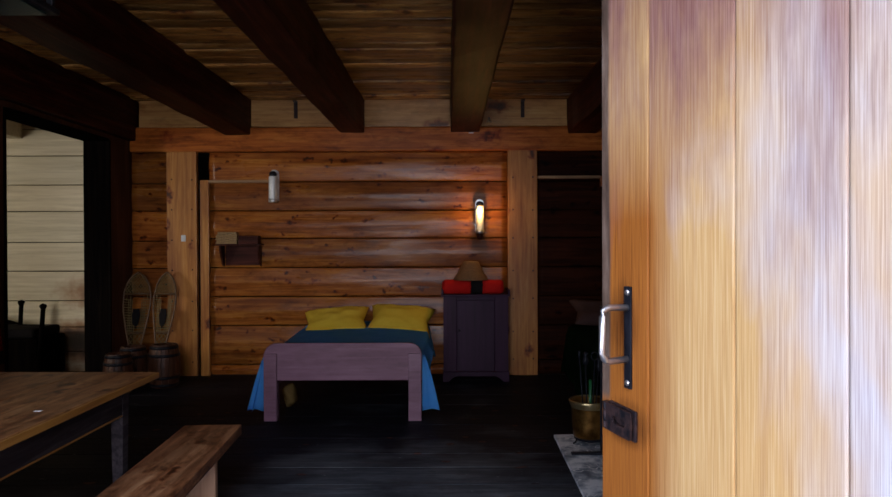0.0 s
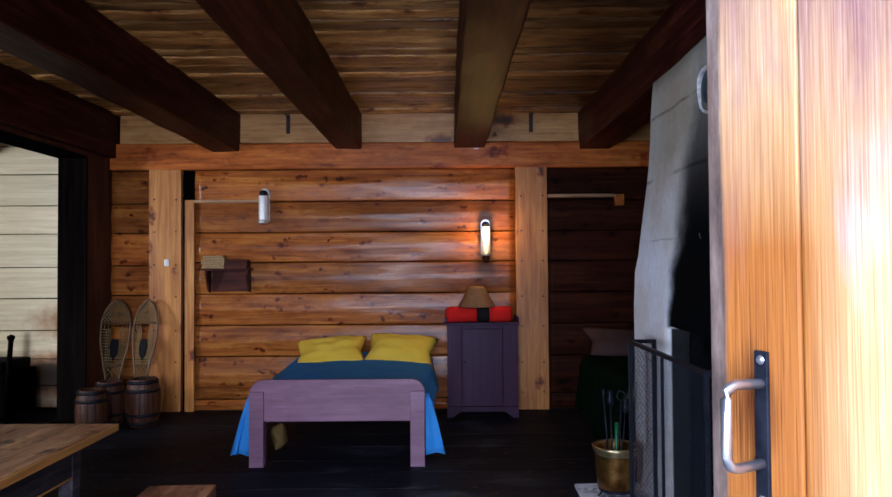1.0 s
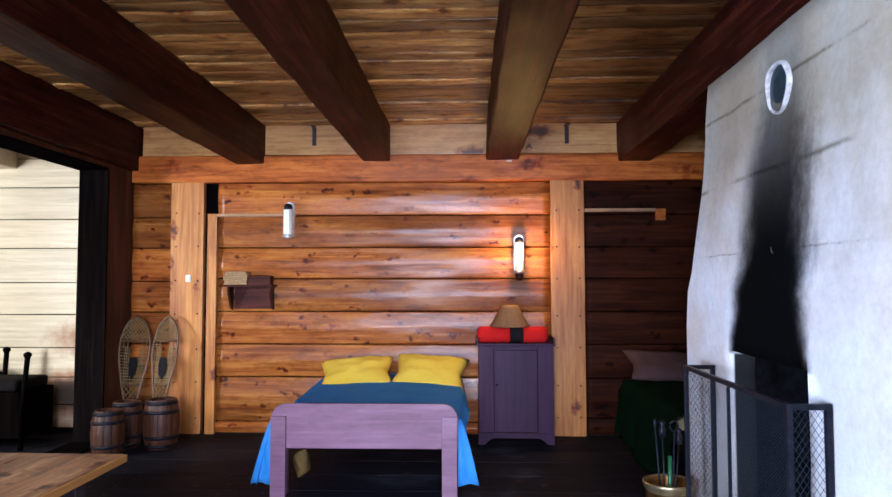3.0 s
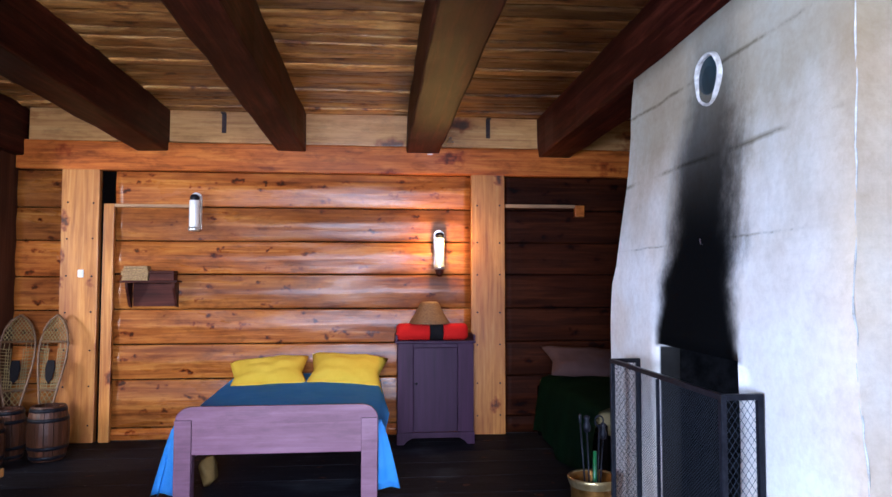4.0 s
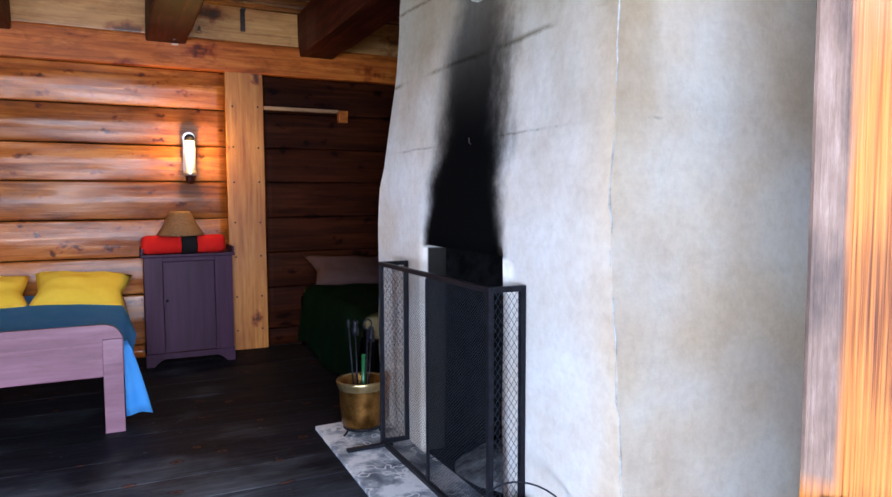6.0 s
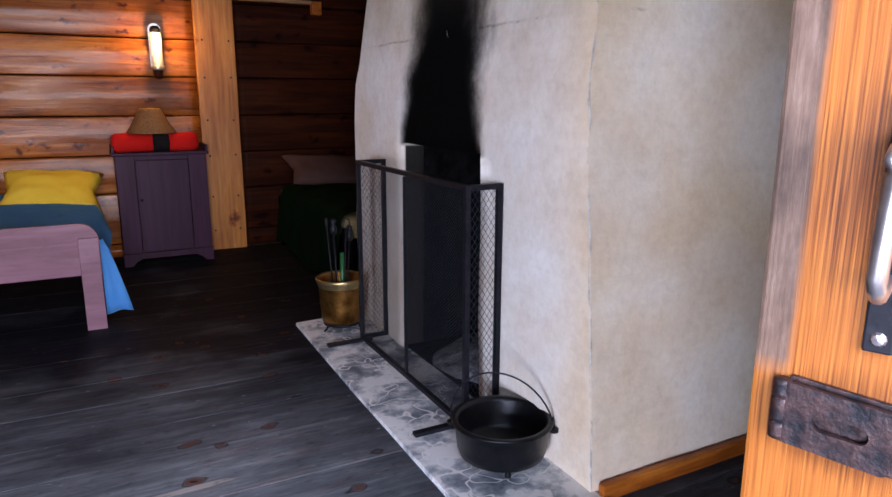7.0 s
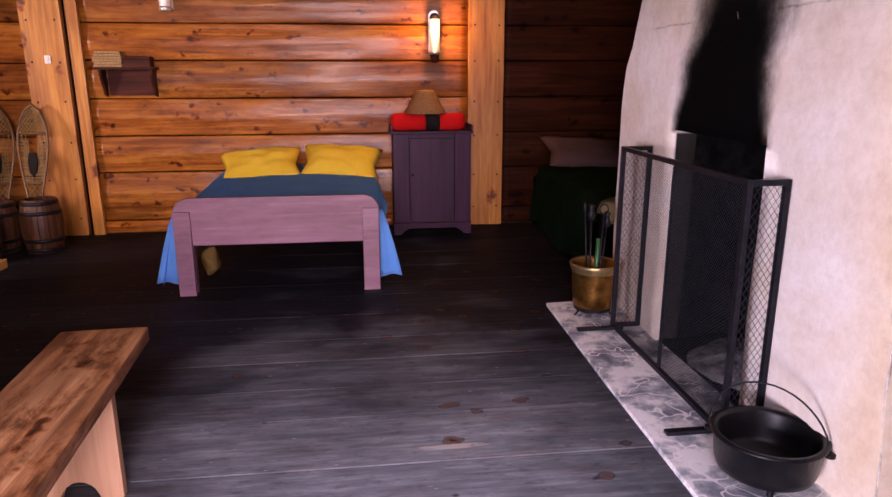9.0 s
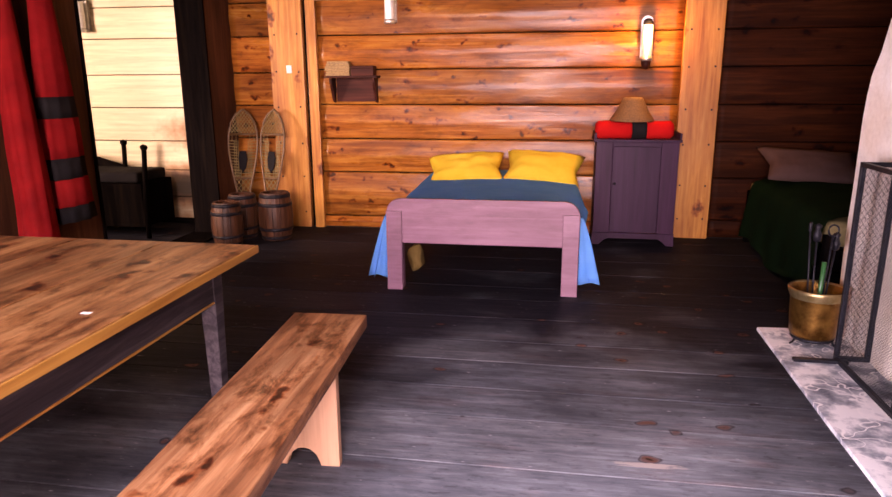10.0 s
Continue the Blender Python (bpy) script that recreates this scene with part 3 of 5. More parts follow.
def part(name, bm, material, parent=None, label="", smooth=False):
    """Link a bmesh, in world places, as one mesh object under a thing or a part."""
    data = to_mesh(name, bm, material)
    if smooth:
        for p in data.polygons:
            p.use_smooth = True
    ob = new(name, data)
    if parent:
        ob.parent = parent
        if parent.type == "EMPTY":
            ob.matrix_parent_inverse = parent.matrix_basis.inverted()
    if label:
        ob["label"] = label
    return ob


def thing(name, place, label, category, group="", kind=""):
    ob = new(name)
    ob.matrix_basis = Matrix.Translation(place)
    ob.empty_display_size = 0.1
    return tagged(ob, label, category, group, kind)


def box(bm, x0, x1, y0, y1, z0, z1, bevel=0.0, turn=None):
    vs = bmesh.ops.create_cube(bm, size=1.0)["verts"]
    m = Matrix.Translation(((x0 + x1) / 2, (y0 + y1) / 2, (z0 + z1) / 2)) @ Matrix.Diagonal((x1 - x0, y1 - y0, z1 - z0, 1))
    if turn is not None:
        m = turn @ m
    bmesh.ops.transform(bm, matrix=m, verts=vs)
    if bevel:
        es = list({e for v in vs for e in v.link_edges})
        bmesh.ops.bevel(bm, geom=es, offset=bevel, segments=2, affect="EDGES", profile=0.6)
    return bm


def boxes(*rows, bevel=0.0, turn=None):
    bm = bmesh.new()
    for r in rows:
        box(bm, *r, bevel=bevel, turn=turn)
    return bm


def rough_beam(x0, x1, y0, y1, z0, z1, bevel=0.015, step=0.3, amp=0.006, seed=0.0):
    """A hewn timber: bevelled box cut along its length, its faces uneven."""
    bm = boxes((x0, x1, y0, y1, z0, z1), bevel=bevel)
    size = (x1 - x0, y1 - y0, z1 - z0)
    for axis in range(3):
        n = int(size[axis] / step)
        lo = (x0, y0, z0)[axis]
        for i in range(1, n + 1):
            co, no = [0, 0, 0], [0, 0, 0]
            co[axis], no[axis] = lo + size[axis] * i / (n + 1), 1
            bmesh.ops.bisect_plane(bm, geom=bm.verts[:] + bm.edges[:] + bm.faces[:], plane_co=co, plane_no=no)
    wobble(bm, amp, 2.3, seed)
    return bm


def wobble(bm, amp, scale, seed=0.0):
    for v in bm.verts:
        v.co += noise.noise_vector(v.co * scale + Vector((seed, seed * 1.7, 3.1))) * amp


def lathe(profile, centre, n=24, bm=None):
    """A turned shape: (radius, height) pairs round a vertical axis."""
    bm = bm or bmesh.new()
    cx, cy, cz = centre
    rings = []
    for r, z in profile:
        if r < 1e-5:
            rings.append([bm.verts.new((cx, cy, cz + z))])
        else:
            rings.append([bm.verts.new((cx + r * math.cos(2 * math.pi * i / n), cy + r * math.sin(2 * math.pi * i / n), cz + z)) for i in range(n)])
    for a, b in zip(rings, rings[1:]):
        for i in range(n):
            j = (i + 1) % n
            if len(a) == 1 and len(b) == 1:
                continue
            if len(a) == 1:
                bm.faces.new((a[0], b[i], b[j]))
            elif len(b) == 1:
                bm.faces.new((a[i], a[j], b[0]))
            else:
                bm.faces.new((a[i], a[j], b[j], b[i]))
    return bm


def tube(points, radius, n=8, bm=None, closed=False):
    """A round bar along points."""
    bm = bm or bmesh.new()
    pts = [Vector(p) for p in points]
    rings = []
    for i, p in enumerate(pts):
        a = pts[(i - 1) % len(pts)] if closed or i else pts[i]
        c = pts[(i + 1) % len(pts)] if closed or i < len(pts) - 1 else pts[i]
        d = (c - a).normalized()
        u = d.orthogonal().normalized() if abs(d.z) > 0.95 else d.cross(Vector((0, 0, 1))).normalized()
        w = d.cross(u)
        rings.append([bm.verts.new(p + (u * math.cos(2 * math.pi * k / n) + w * math.sin(2 * math.pi * k / n)) * radius) for k in range(n)])
    pairs = list(zip(rings, rings[1:])) + ([(rings[-1], rings[0])] if closed else [])
    for a, b in pairs:
        for k in range(n):
            bm.faces.new((a[k], a[(k + 1) % n], b[(k + 1) % n], b[k]))
    if not closed:
        bm.faces.new(rings[0][::-1])
        bm.faces.new(rings[-1])
    return bm


def prism(outline, lo, hi, axis="y", bevel=0.0):
    """A plane outline (pairs) pushed from lo to hi along an axis. axis y: pairs are x, z; axis x: y, z; axis z: x, y."""
    bm = bmesh.new()

    def at(p, d):
        return {"y": (p[0], d, p[1]), "x": (d, p[0], p[1]), "z": (p[0], p[1], d)}[axis]
    a = [bm.verts.new(at(p, lo)) for p in outline]
    b = [bm.verts.new(at(p, hi)) for p in outline]
    n = len(outline)
    fa, fb = bm.faces.new(a), bm.faces.new(b[::-1])
    for i in range(n):
        bm.faces.new((a[i], b[i], b[(i + 1) % n], a[(i + 1) % n]))
    if bevel:
        es = [e for e in bm.edges if e in set(fa.edges) | set(fb.edges)]
        bmesh.ops.bevel(bm, geom=es, offset=bevel, segments=2, affect="EDGES", profile=0.6)
    return bm


def plank_bm(x0, x1, y, z0, z1, bulge=0.016, seed=0.0, depth=0.06, amp=0.006, gap=0.0045):
    """A hewn wall plank that faces -y: its face bellies out, and waves along its length."""
    bm = bmesh.new()
    nx = max(3, int((x1 - x0) / 0.07))
    rows = []
    prof = [(0.0, depth), (0.0, 0.008), (0.006, -0.06), (0.025, -0.14), (0.14, -0.36), (0.27, -0.60), (0.38, -0.82), (0.44, -0.95), (0.49, -1.0), (0.54, -1.0), (0.59, -0.95), (0.68, -0.76), (0.82, -0.44), (0.97, -0.12), (0.994, -0.05), (1.0, 0.008), (1.0, depth)]
    for i in range(nx + 1):
        x = x0 + (x1 - x0) * i / nx
        ring = []
        for f, d in prof:
            z = z0 + gap * (1 + 0.4 * noise.noise(Vector((x * 1.3, seed, 5.0)))) + (z1 - z0 - 2 * gap) * f
            off = d if d > 0 else d * bulge * (1 + 0.6 * noise.noise(Vector((x * 1.1, seed, 0.3)))) + amp * noise.noise(Vector((x * 2.2, z * 9.0, seed))) + 0.6 * amp * noise.noise(Vector((x * 7.0, z * 16.0, seed)))
            ring.append(bm.verts.new((x, y + off, z + 0.003 * noise.noise(Vector((x * 0.9, seed + f * 9, 2.2))))))
        rows.append(ring)
    for a, b in zip(rows, rows[1:]):
        for k in range(len(prof) - 1):
            bm.faces.new((a[k], b[k], b[k + 1], a[k + 1]))
    bm.faces.new(rows[0])
    bm.faces.new(rows[-1][::-1])
    return bm


# ---------- large structure ----------
WALL_Y, CEIL_Z = 7.10, 3.00
XL, XR = -3.38, 2.75          # side walls of the room
YF = 0.42                     # inner face of the front wall


def structure(name, bm, material, label, category, smooth=False):
    return tagged(part(name, bm, material, None, "", smooth), label, category, kind="structure")


ground = structure("ground", boxes((-400, 400, -400, 400, -0.8, -0.6)), EARTH, "grass and bare earth outside the cabin", "ground")
floor = structure("floor", boxes((-7.0, 3.2, 0.0, 7.5, -0.30, -0.0055)), FLOORDUST, "dark stained plank floor, worn and painted lighter where daylight falls near the door", "floor")
porch = structure("porch", boxes((-7.0, 3.2, -2.2, -0.01, -0.30, -0.04)), FLOOR, "plank porch before the doorway", "porch")

wall_north = structure("wall_north", boxes((-7.0, 3.2, WALL_Y + 0.03, WALL_Y + 0.30, -0.3, 3.3)), DARKWOOD, "varnished cedar plank wall behind the bed", "wall")
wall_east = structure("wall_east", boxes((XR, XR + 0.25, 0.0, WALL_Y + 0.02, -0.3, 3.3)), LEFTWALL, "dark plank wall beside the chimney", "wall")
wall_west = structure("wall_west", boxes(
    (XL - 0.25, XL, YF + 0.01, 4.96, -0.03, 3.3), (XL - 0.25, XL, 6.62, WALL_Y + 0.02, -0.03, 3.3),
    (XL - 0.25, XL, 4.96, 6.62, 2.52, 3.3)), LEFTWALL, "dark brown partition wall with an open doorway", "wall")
# unseen wall; its jambs and header are set to shape the daylight
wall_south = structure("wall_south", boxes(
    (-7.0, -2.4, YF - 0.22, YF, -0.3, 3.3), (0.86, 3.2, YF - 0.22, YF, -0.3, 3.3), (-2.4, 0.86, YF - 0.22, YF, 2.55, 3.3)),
    LEFTWALL, "unseen front wall, its open doorway sized to shape the daylight", "wall")
side_west = structure("wall_side_room", boxes(
    (-7.0, -6.75, YF + 0.01, WALL_Y + 0.02, -0.03, 3.3)), WHITEWOOD, "whitewashed wall of the next room", "wall")
ceil_bm = bmesh.new()
rng = random.Random(4)
y = YF
while y < WALL_Y:
    w = rng.uniform(0.10, 0.19)
    nx = 64
    d = rng.uniform(0.0, 0.028)
    rows = []
    for i in range(nx + 1):
        x = -3.6 + 6.34 * i / nx
        ring = []
        for f, h in ((0.0, 0.05), (0.02, 0.004), (0.15, -0.003), (0.4, -0.006), (0.7, -0.006), (0.9, -0.002), (0.98, 0.004), (1.0, 0.05)):
            q = Vector((x * 1.4, (y + w * f) * 5, d * 90))
            ring.append(ceil_bm.verts.new((x, y + 0.003 + (w - 0.006) * f, CEIL_Z + d + h + 0.010 * noise.noise(q) + 0.006 * noise.noise(q * 3.7))))
        rows.append(ring)
    for a, b in zip(rows, rows[1:]):
        for k in range(7):
            ceil_bm.faces.new((a[k], b[k], b[k + 1], a[k + 1]))
    y += w
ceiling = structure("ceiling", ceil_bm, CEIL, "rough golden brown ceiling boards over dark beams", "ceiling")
structure("roof_deck", boxes((-7.0, 3.2, 0.0, 7.5, 3.30, 3.45)), CEDAR_LOG, "roof deck above the ceiling boards", "roof")
structure("ceiling_side_room", boxes((-6.75, XL - 0.25, YF, WALL_Y, 2.98, 3.1)), WHITEWOOD, "whitewashed ceiling of the next room", "ceiling")


# ---------- beams and posts ----------
for i, (x0, x1, z0) in enumerate(((-3.58, -3.30, 2.56), (-2.33, -2.05, 2.62), (-1.08, -0.82, 2.635), (0.12, 0.43, 2.645), (1.385, 1.70, 2.62))):
    b = part("ceiling_beam", rough_beam(x0, x1, YF + 0.005, WALL_Y + 0.02, z0, CEIL_Z + 0.01, 0.016, 0.35, 0.012, i * 3.0), BEAM)
    tagged(b, "dark red-brown hewn ceiling beam with worn edges", "beam", "ceiling beams")


def wall_post(x0, x1, seed):
    t = thing("wall_post", (x0, WALL_Y, 0), "pale orange cedar post with rows of dark nails", "post", "wall posts")
    part("timber", rough_beam(x0, x1, 7.045, 7.11, 0.0, 2.708, 0.006, 0.3, 0.004, seed), CEDAR_POST, t)
    for k in range(8):
        for x in (x0 + 0.055, x1 - 0.05):
            z = 0.16 + 0.33 * k + 0.02 * math.sin(k * 3.1 + x)
            part("nail", lathe([(0.0, 0.0), (0.007, 0.001), (0.009, 0.006)], (0, 0, 0), 8), IRON, t).matrix_basis = pose(x, 7.039, z, -90)
    return t


wall_post(-2.975, -2.65, 1.0)
wall_post(0.737, 1.058, 5.0)

top_log = part("wall_log", rough_beam(XL + 0.01, 2.7, 7.03, 7.125, 2.44, 2.705, 0.02, 0.3, 0.008, 2.0), CEDAR_LOG)
tagged(top_log, "reddish hewn log above the wall planks", "log")
plate = part("wall_plate", rough_beam(-3.28, 2.7, 7.06, 7.125, 2.71, 3.02, 0.012, 0.3, 0.006, 8.0), CEDAR_PLATE)
tagged(plate, "pale plate log under the ceiling boards", "log")

# ---------- chimney ----------
# battered on all sides; its shoulder ends under the ceiling beam, and a narrower shaft goes on through the ceiling
CH_Y0, CH_Y1, CH_TOP = 2.472, 4.715, 2.598


def corner_y(z):
    return CH_Y0 + 0.078 * min(z, 1.2) + 0.034 * max(0, z - 1.2)


def chimney_bm():
    bm = bmesh.new()
    ny, nz = 22, 24
    fy0, fy1, ftop = 3.238, 4.029, 1.108
    zs = sorted(set([CH_TOP * k / nz for k in range(nz + 1)] + [ftop]))
    ys = sorted(set([k / ny for k in range(ny + 1)]))

    def front(f, z):
        y0 = corner_y(z)
        y1 = CH_Y1 - 0.27 * min(0.55, max(0, z - 1.38)) - 0.11 * max(0, z - 1.93) - 0.035 * min(1, max(0, (z - 1.36) / 0.05))
        yy = y0 + (y1 - y0) * f
        x = 1.277 + 0.050 * max(0, z - 1.2) + 0.014 * noise.noise(Vector((yy * 1.6, z * 1.6, 1.0))) + 0.004 * noise.noise(Vector((yy * 6, z * 6, 4.0)))
        yy += 0.014 * noise.noise(Vector((z * 2.2, f * 3, 7.0)))
        if abs(z - 1.4) < 0.10:
            x -= 0.008
        return x, yy
    # edge lines that follow the firebox opening
    grid = {}
    fl = sorted(ys + [(fy0 - CH_Y0) / (CH_Y1 - CH_Y0), (fy1 - CH_Y0) / (CH_Y1 - CH_Y0)])
    fl = [f for i, f in enumerate(fl) if i == 0 or f - fl[i - 1] > 0.012]
    a = min(range(len(fl)), key=lambda i: abs(fl[i] - (fy0 - CH_Y0) / (CH_Y1 - CH_Y0)))
    b = min(range(len(fl)), key=lambda i: abs(fl[i] - (fy1 - CH_Y0) / (CH_Y1 - CH_Y0)))
    for i, f in enumerate(fl):
        for j, z in enumerate(zs):
            x, yy = front(f, z)
            if i in (a, b) and z <= ftop:
                yy = fy0 if i == a else fy1
            grid[i, j] = bm.verts.new((x, yy, z))
    jt = zs.index(ftop)
    for i in range(len(fl) - 1):
        for j in range(len(zs) - 1):
            if a <= i < b and j < jt:
                continue
            bm.faces.new((grid[i, j], grid[i, j + 1], grid[i + 1, j + 1], grid[i + 1, j]))
    # sides to the wall
    for edge, sgn in ((0, 1), (len(fl) - 1, -1)):
        prev = [bm.verts.new(grid[edge, j].co) for j in range(len(zs))]
        for k in range(1, 9):
            row = []
            for j, z in enumerate(zs):
                base = grid[edge, j].co
                x = base.x + (XR - base.x) * k / 8
                row.append(bm.verts.new((x, base.y + 0.010 * noise.noise(Vector((x * 2, z * 2, edge))), z)))
            for j in range(len(zs) - 1):
                bm.faces.new((prev[j], row[j], row[j + 1], prev[j + 1]))
            prev = row
    # the shoulder, sloping back to the shaft
    tops = [grid[i, len(zs) - 1] for i in range(len(fl))]
    back = [bm.verts.new((1.75, v.co.y, CH_TOP + 0.02)) for v in tops]
    for k in range(len(tops) - 1):
        bm.faces.new((tops[k], tops[k + 1], back[k + 1], back[k]))
    # reveal of the opening, 12 cm deep
    loop = [grid[a, j] for j in range(jt + 1)] + [grid[i, jt] for i in range(a + 1, b)] + [grid[b, j] for j in range(jt, -1, -1)]
    back = [bm.verts.new((v.co.x + 0.12, v.co.y, v.co.z)) for v in loop]
    for k in range(len(loop) - 1):
        bm.faces.new((loop[k], loop[k + 1], back[k + 1], back[k]))
    return bm


chimney = thing("chimney", (2.0, 3.6, 0), "whitewashed plaster chimney breast with black soot above the firebox", "chimney", kind="structure")
part("breast", chimney_bm(), PLASTER, chimney, "", True)
part("shaft", rough_beam(1.76, XR - 0.01, 2.75, 4.40, CH_TOP - 0.05, 3.28, 0.01, 0.3, 0.008, 6.0), PLASTER, chimney)
part("nail", tube([(1.31, 3.55, 1.58), (1.286, 3.55, 1.585), (1.282, 3.551, 1.61)], 0.003, 6), RUST, chimney, "bent steel nail above the firebox")
for nm, b in (("firebox_wall", (1.40, 1.94, 3.12, 3.22, 0.0, 1.54)), ("firebox_wall", (1.40, 1.94, 4.045, 4.15, 0.0, 1.54)), ("firebox_back", (1.95, 2.05, 3.12, 4.15, 0.0, 1.54)),
              ("firebox_throat", (1.40, 2.05, 3.12, 4.15, 1.55, 1.65)), ("firebox_floor", (1.29, 1.94, 3.24, 4.027, -0.03, 0.03))):
    part(nm, rough_beam(*b, 0.004, 0.15, 0.008, b[0]), SOOTBRICK, chimney, "soot-black masonry")
ash = lathe([(0.34, 0.0), (0.30, 0.022), (0.24, 0.035), (0.17, 0.055), (0.09, 0.06), (0.0, 0.065)], (1.62, 3.62, 0.03), 36)
wobble(ash, 0.02, 9)
part("ash_heap", ash, ASH, chimney, "heap of grey ash in the firebox")
edge = []
for k in range(50):
    z = 0.03 + 0.0513 * k
    yy = corner_y(z)
    x = 1.277 + 0.050 * max(0, z - 1.2) + 0.014 * noise.noise(Vector((yy * 1.6, z * 1.6, 1.0))) - (0.008 if abs(z - 1.4) < 0.10 else 0.0)
    edge.append((x + 0.002, yy + 0.014 * noise.noise(Vector((z * 2.2, 0, 7.0))) + 0.002, z))
eb = tube(edge, 0.0030, 8)
wobble(eb, 0.007, 41)
part("chipped_corner", eb, CHIPPED, chimney, "chipped pale plaster corner", True)
ring = bmesh.new()
lathe([(0.102, 0.0), (0.102, 0.028), (0.108, 0.036), (0.114, 0.032), (0.119, 0.013), (0.121, 0.0)], (0, 0, 0), 28, ring)
wobble(ring, 0.008, 14)
part("flue_ring", ring, CHIPPED, chimney, "chipped white ring of a stovepipe hole").matrix_basis = pose(1.352, 3.54, 2.32, 0, -93, 0)
# flat dark disc: the open hole's shade put into colour, without depth
part("flue_hole_disc", lathe([(0.0, 0.012), (0.06, 0.012), (0.10, 0.006), (0.108, 0.0)], (0, 0, 0), 28), HOLE_DARK, chimney, "dark blue-green disc standing in for the open stovepipe hole").matrix_basis = pose(1.342, 3.54, 2.32, 0, -93, 0)
structure("baseboard", rough_beam(1.30, XR, 2.432, 2.462, -0.03, 0.055, 0.006, 0.12, 0.006, 3), CEDAR_LOG, "orange-brown baseboard at the foot of the chimney side", "baseboard")
hs = prism([(0.84, 2.44), (1.30, 2.40), (1.30, 4.72), (0.865, 4.69), (0.845, 3.6)], -0.035, 0.018, "z", 0.006)
structure("hearth", hs, HEARTH, "cracked pale stone hearth slab before the firebox", "hearth")


# ---------- front door ----------
def door_at(s, off, z):
    """A place on the open leaf: s along it from the free edge, off from its outer face, z up."""
    return Vector((0.4527 + 0.39 * s - 0.92 * off, 1.2817 - 0.92 * s - 0.39 * off, z))


door = thing("door_1", (0.84, 0.35, 0), "varnished orange-brown plank door, swung open", "door", kind="structure")
M_DOOR = Matrix(((0.39, 0.92, 0, 0.4527), (-0.92, 0.39, 0, 1.2817), (0, 0, 1, 0), (0, 0, 0, 1)))
widths = (0.168, 0.235, 0.22, 0.24, 0.125)
s = -0.008
for k, w in enumerate(widths):
    bm = boxes((s + 0.0015, s + w - 0.0015, 0.0, 0.045, 0.03, 2.16), bevel=0.004)
    bmesh.ops.transform(bm, matrix=M_DOOR, verts=bm.verts)
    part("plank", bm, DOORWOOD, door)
    s += w
bm = boxes((0.02, 0.96, 0.0455, 0.075, 0.3, 0.45), (0.02, 0.96, 0.0455, 0.075, 1.6, 1.75), bevel=0.004)
bmesh.ops.transform(bm, matrix=M_DOOR, verts=bm.verts)
part("ledge", bm, DOORWOOD, door)
hb = boxes((0.083, 0.107, -0.006, -0.0005, 1.108, 1.335), bevel=0.002)
bmesh.ops.transform(hb, matrix=M_DOOR, verts=hb.verts)
handle = part("handle_plate", hb, IRON, door, "black iron handle plate")
grip = [door_at(0.095, d, z) for d, z in ((0.004, 1.288), (0.054, 1.290), (0.063, 1.287), (0.069, 1.281), (0.072, 1.271), (0.072, 1.19), (0.069, 1.181), (0.063, 1.175), (0.054, 1.172), (0.004, 1.174))]
part("grip", tube(grip, 0.0075, 10), STEEL, handle, "worn steel pull", True)
for z in (1.322, 1.121):
    sc = lathe([(0.0, 0.004), (0.005, 0.003), (0.007, 0.0)], (0, 0, 0), 10)
    bmesh.ops.transform(sc, matrix=M_DOOR @ pose(0.095, -0.006, z, 90), verts=sc.verts)
    part("screw", sc, STEEL, handle)
hp = bmesh.new()


def oblong(s0, s1, zc, half, drop, r):
    """A rounded oblong, its far end lower by drop."""
    pts = []
    for cs, cz, a0 in ((s1 - r, half - r, 0), (s0 + r, half - r, 90), (s0 + r, r - half, 180), (s1 - r, r - half, 270)):
        for k in range(5):
            a = radians(a0 + 22.5 * k)
            x = cs + r * math.cos(a)
            pts.append((x, zc + cz + r * math.sin(a) - drop * (x - s0) / (s1 - s0)))
    return pts


outer, inner = oblong(0.020, 0.118, 1.036, 0.031, 0.008, 0.007), oblong(0.053, 0.100, 1.033, 0.0085, 0.003, 0.0084)
va = [[hp.verts.new(M_DOOR @ Vector((x, d, z))) for x, z in pts] for d in (-0.016, -0.011) for pts in (outer, inner)]
for k in range(20):
    j = (k + 1) % 20
    hp.faces.new((va[0][k], va[0][j], va[1][j], va[1][k]))
    hp.faces.new((va[2][k], va[2][j], va[3][j], va[3][k]))
    hp.faces.new((va[0][k], va[0][j], va[2][j], va[2][k]))
    hp.faces.new((va[1][k], va[1][j], va[3][j], va[3][k]))
hasp = part("hasp", hp, RUST, door, "blackened rusty iron hasp with a slot")
plate_bm = prism(oblong(0.028, 0.124, 1.036, 0.034, 0.008, 0.005), -0.006, -0.0005, "y", 0.001)
bmesh.ops.transform(plate_bm, matrix=M_DOOR, verts=plate_bm.verts)
part("backing_plate", plate_bm, RUST, hasp)
for z0, z1 in ((1.006, 1.022), (1.0235, 1.047), (1.0485, 1.066)):
    part("knuckle", tube([M_DOOR @ Vector((0.024, -0.0095, z)) for z in (z0, z0 + 0.004, z1 - 0.004, z1)], 0.0085, 12), RUST, hasp, "", True)


# ---------- the bed ----------
def rounded_board(x0, x1, z0, z1, r, y0, y1, bevel=0.006):
    pts = [(x0, z0), (x1, z0)]
    for k in range(9):
        a = math.pi / 2 * k / 8
        pts.append((x1 - r + r * math.cos(a), z1 - r + r * math.sin(a)))
    for k in range(9):
        a = math.pi / 2 + math.pi / 2 * k / 8
        pts.append((x0 + r + r * math.cos(a), z1 - r + r * math.sin(a)))
    return prism(pts, y0, y1, "y", bevel)


BX0, BX1, BY0, BY1 = -1.408, -0.133, 5.155, 6.99
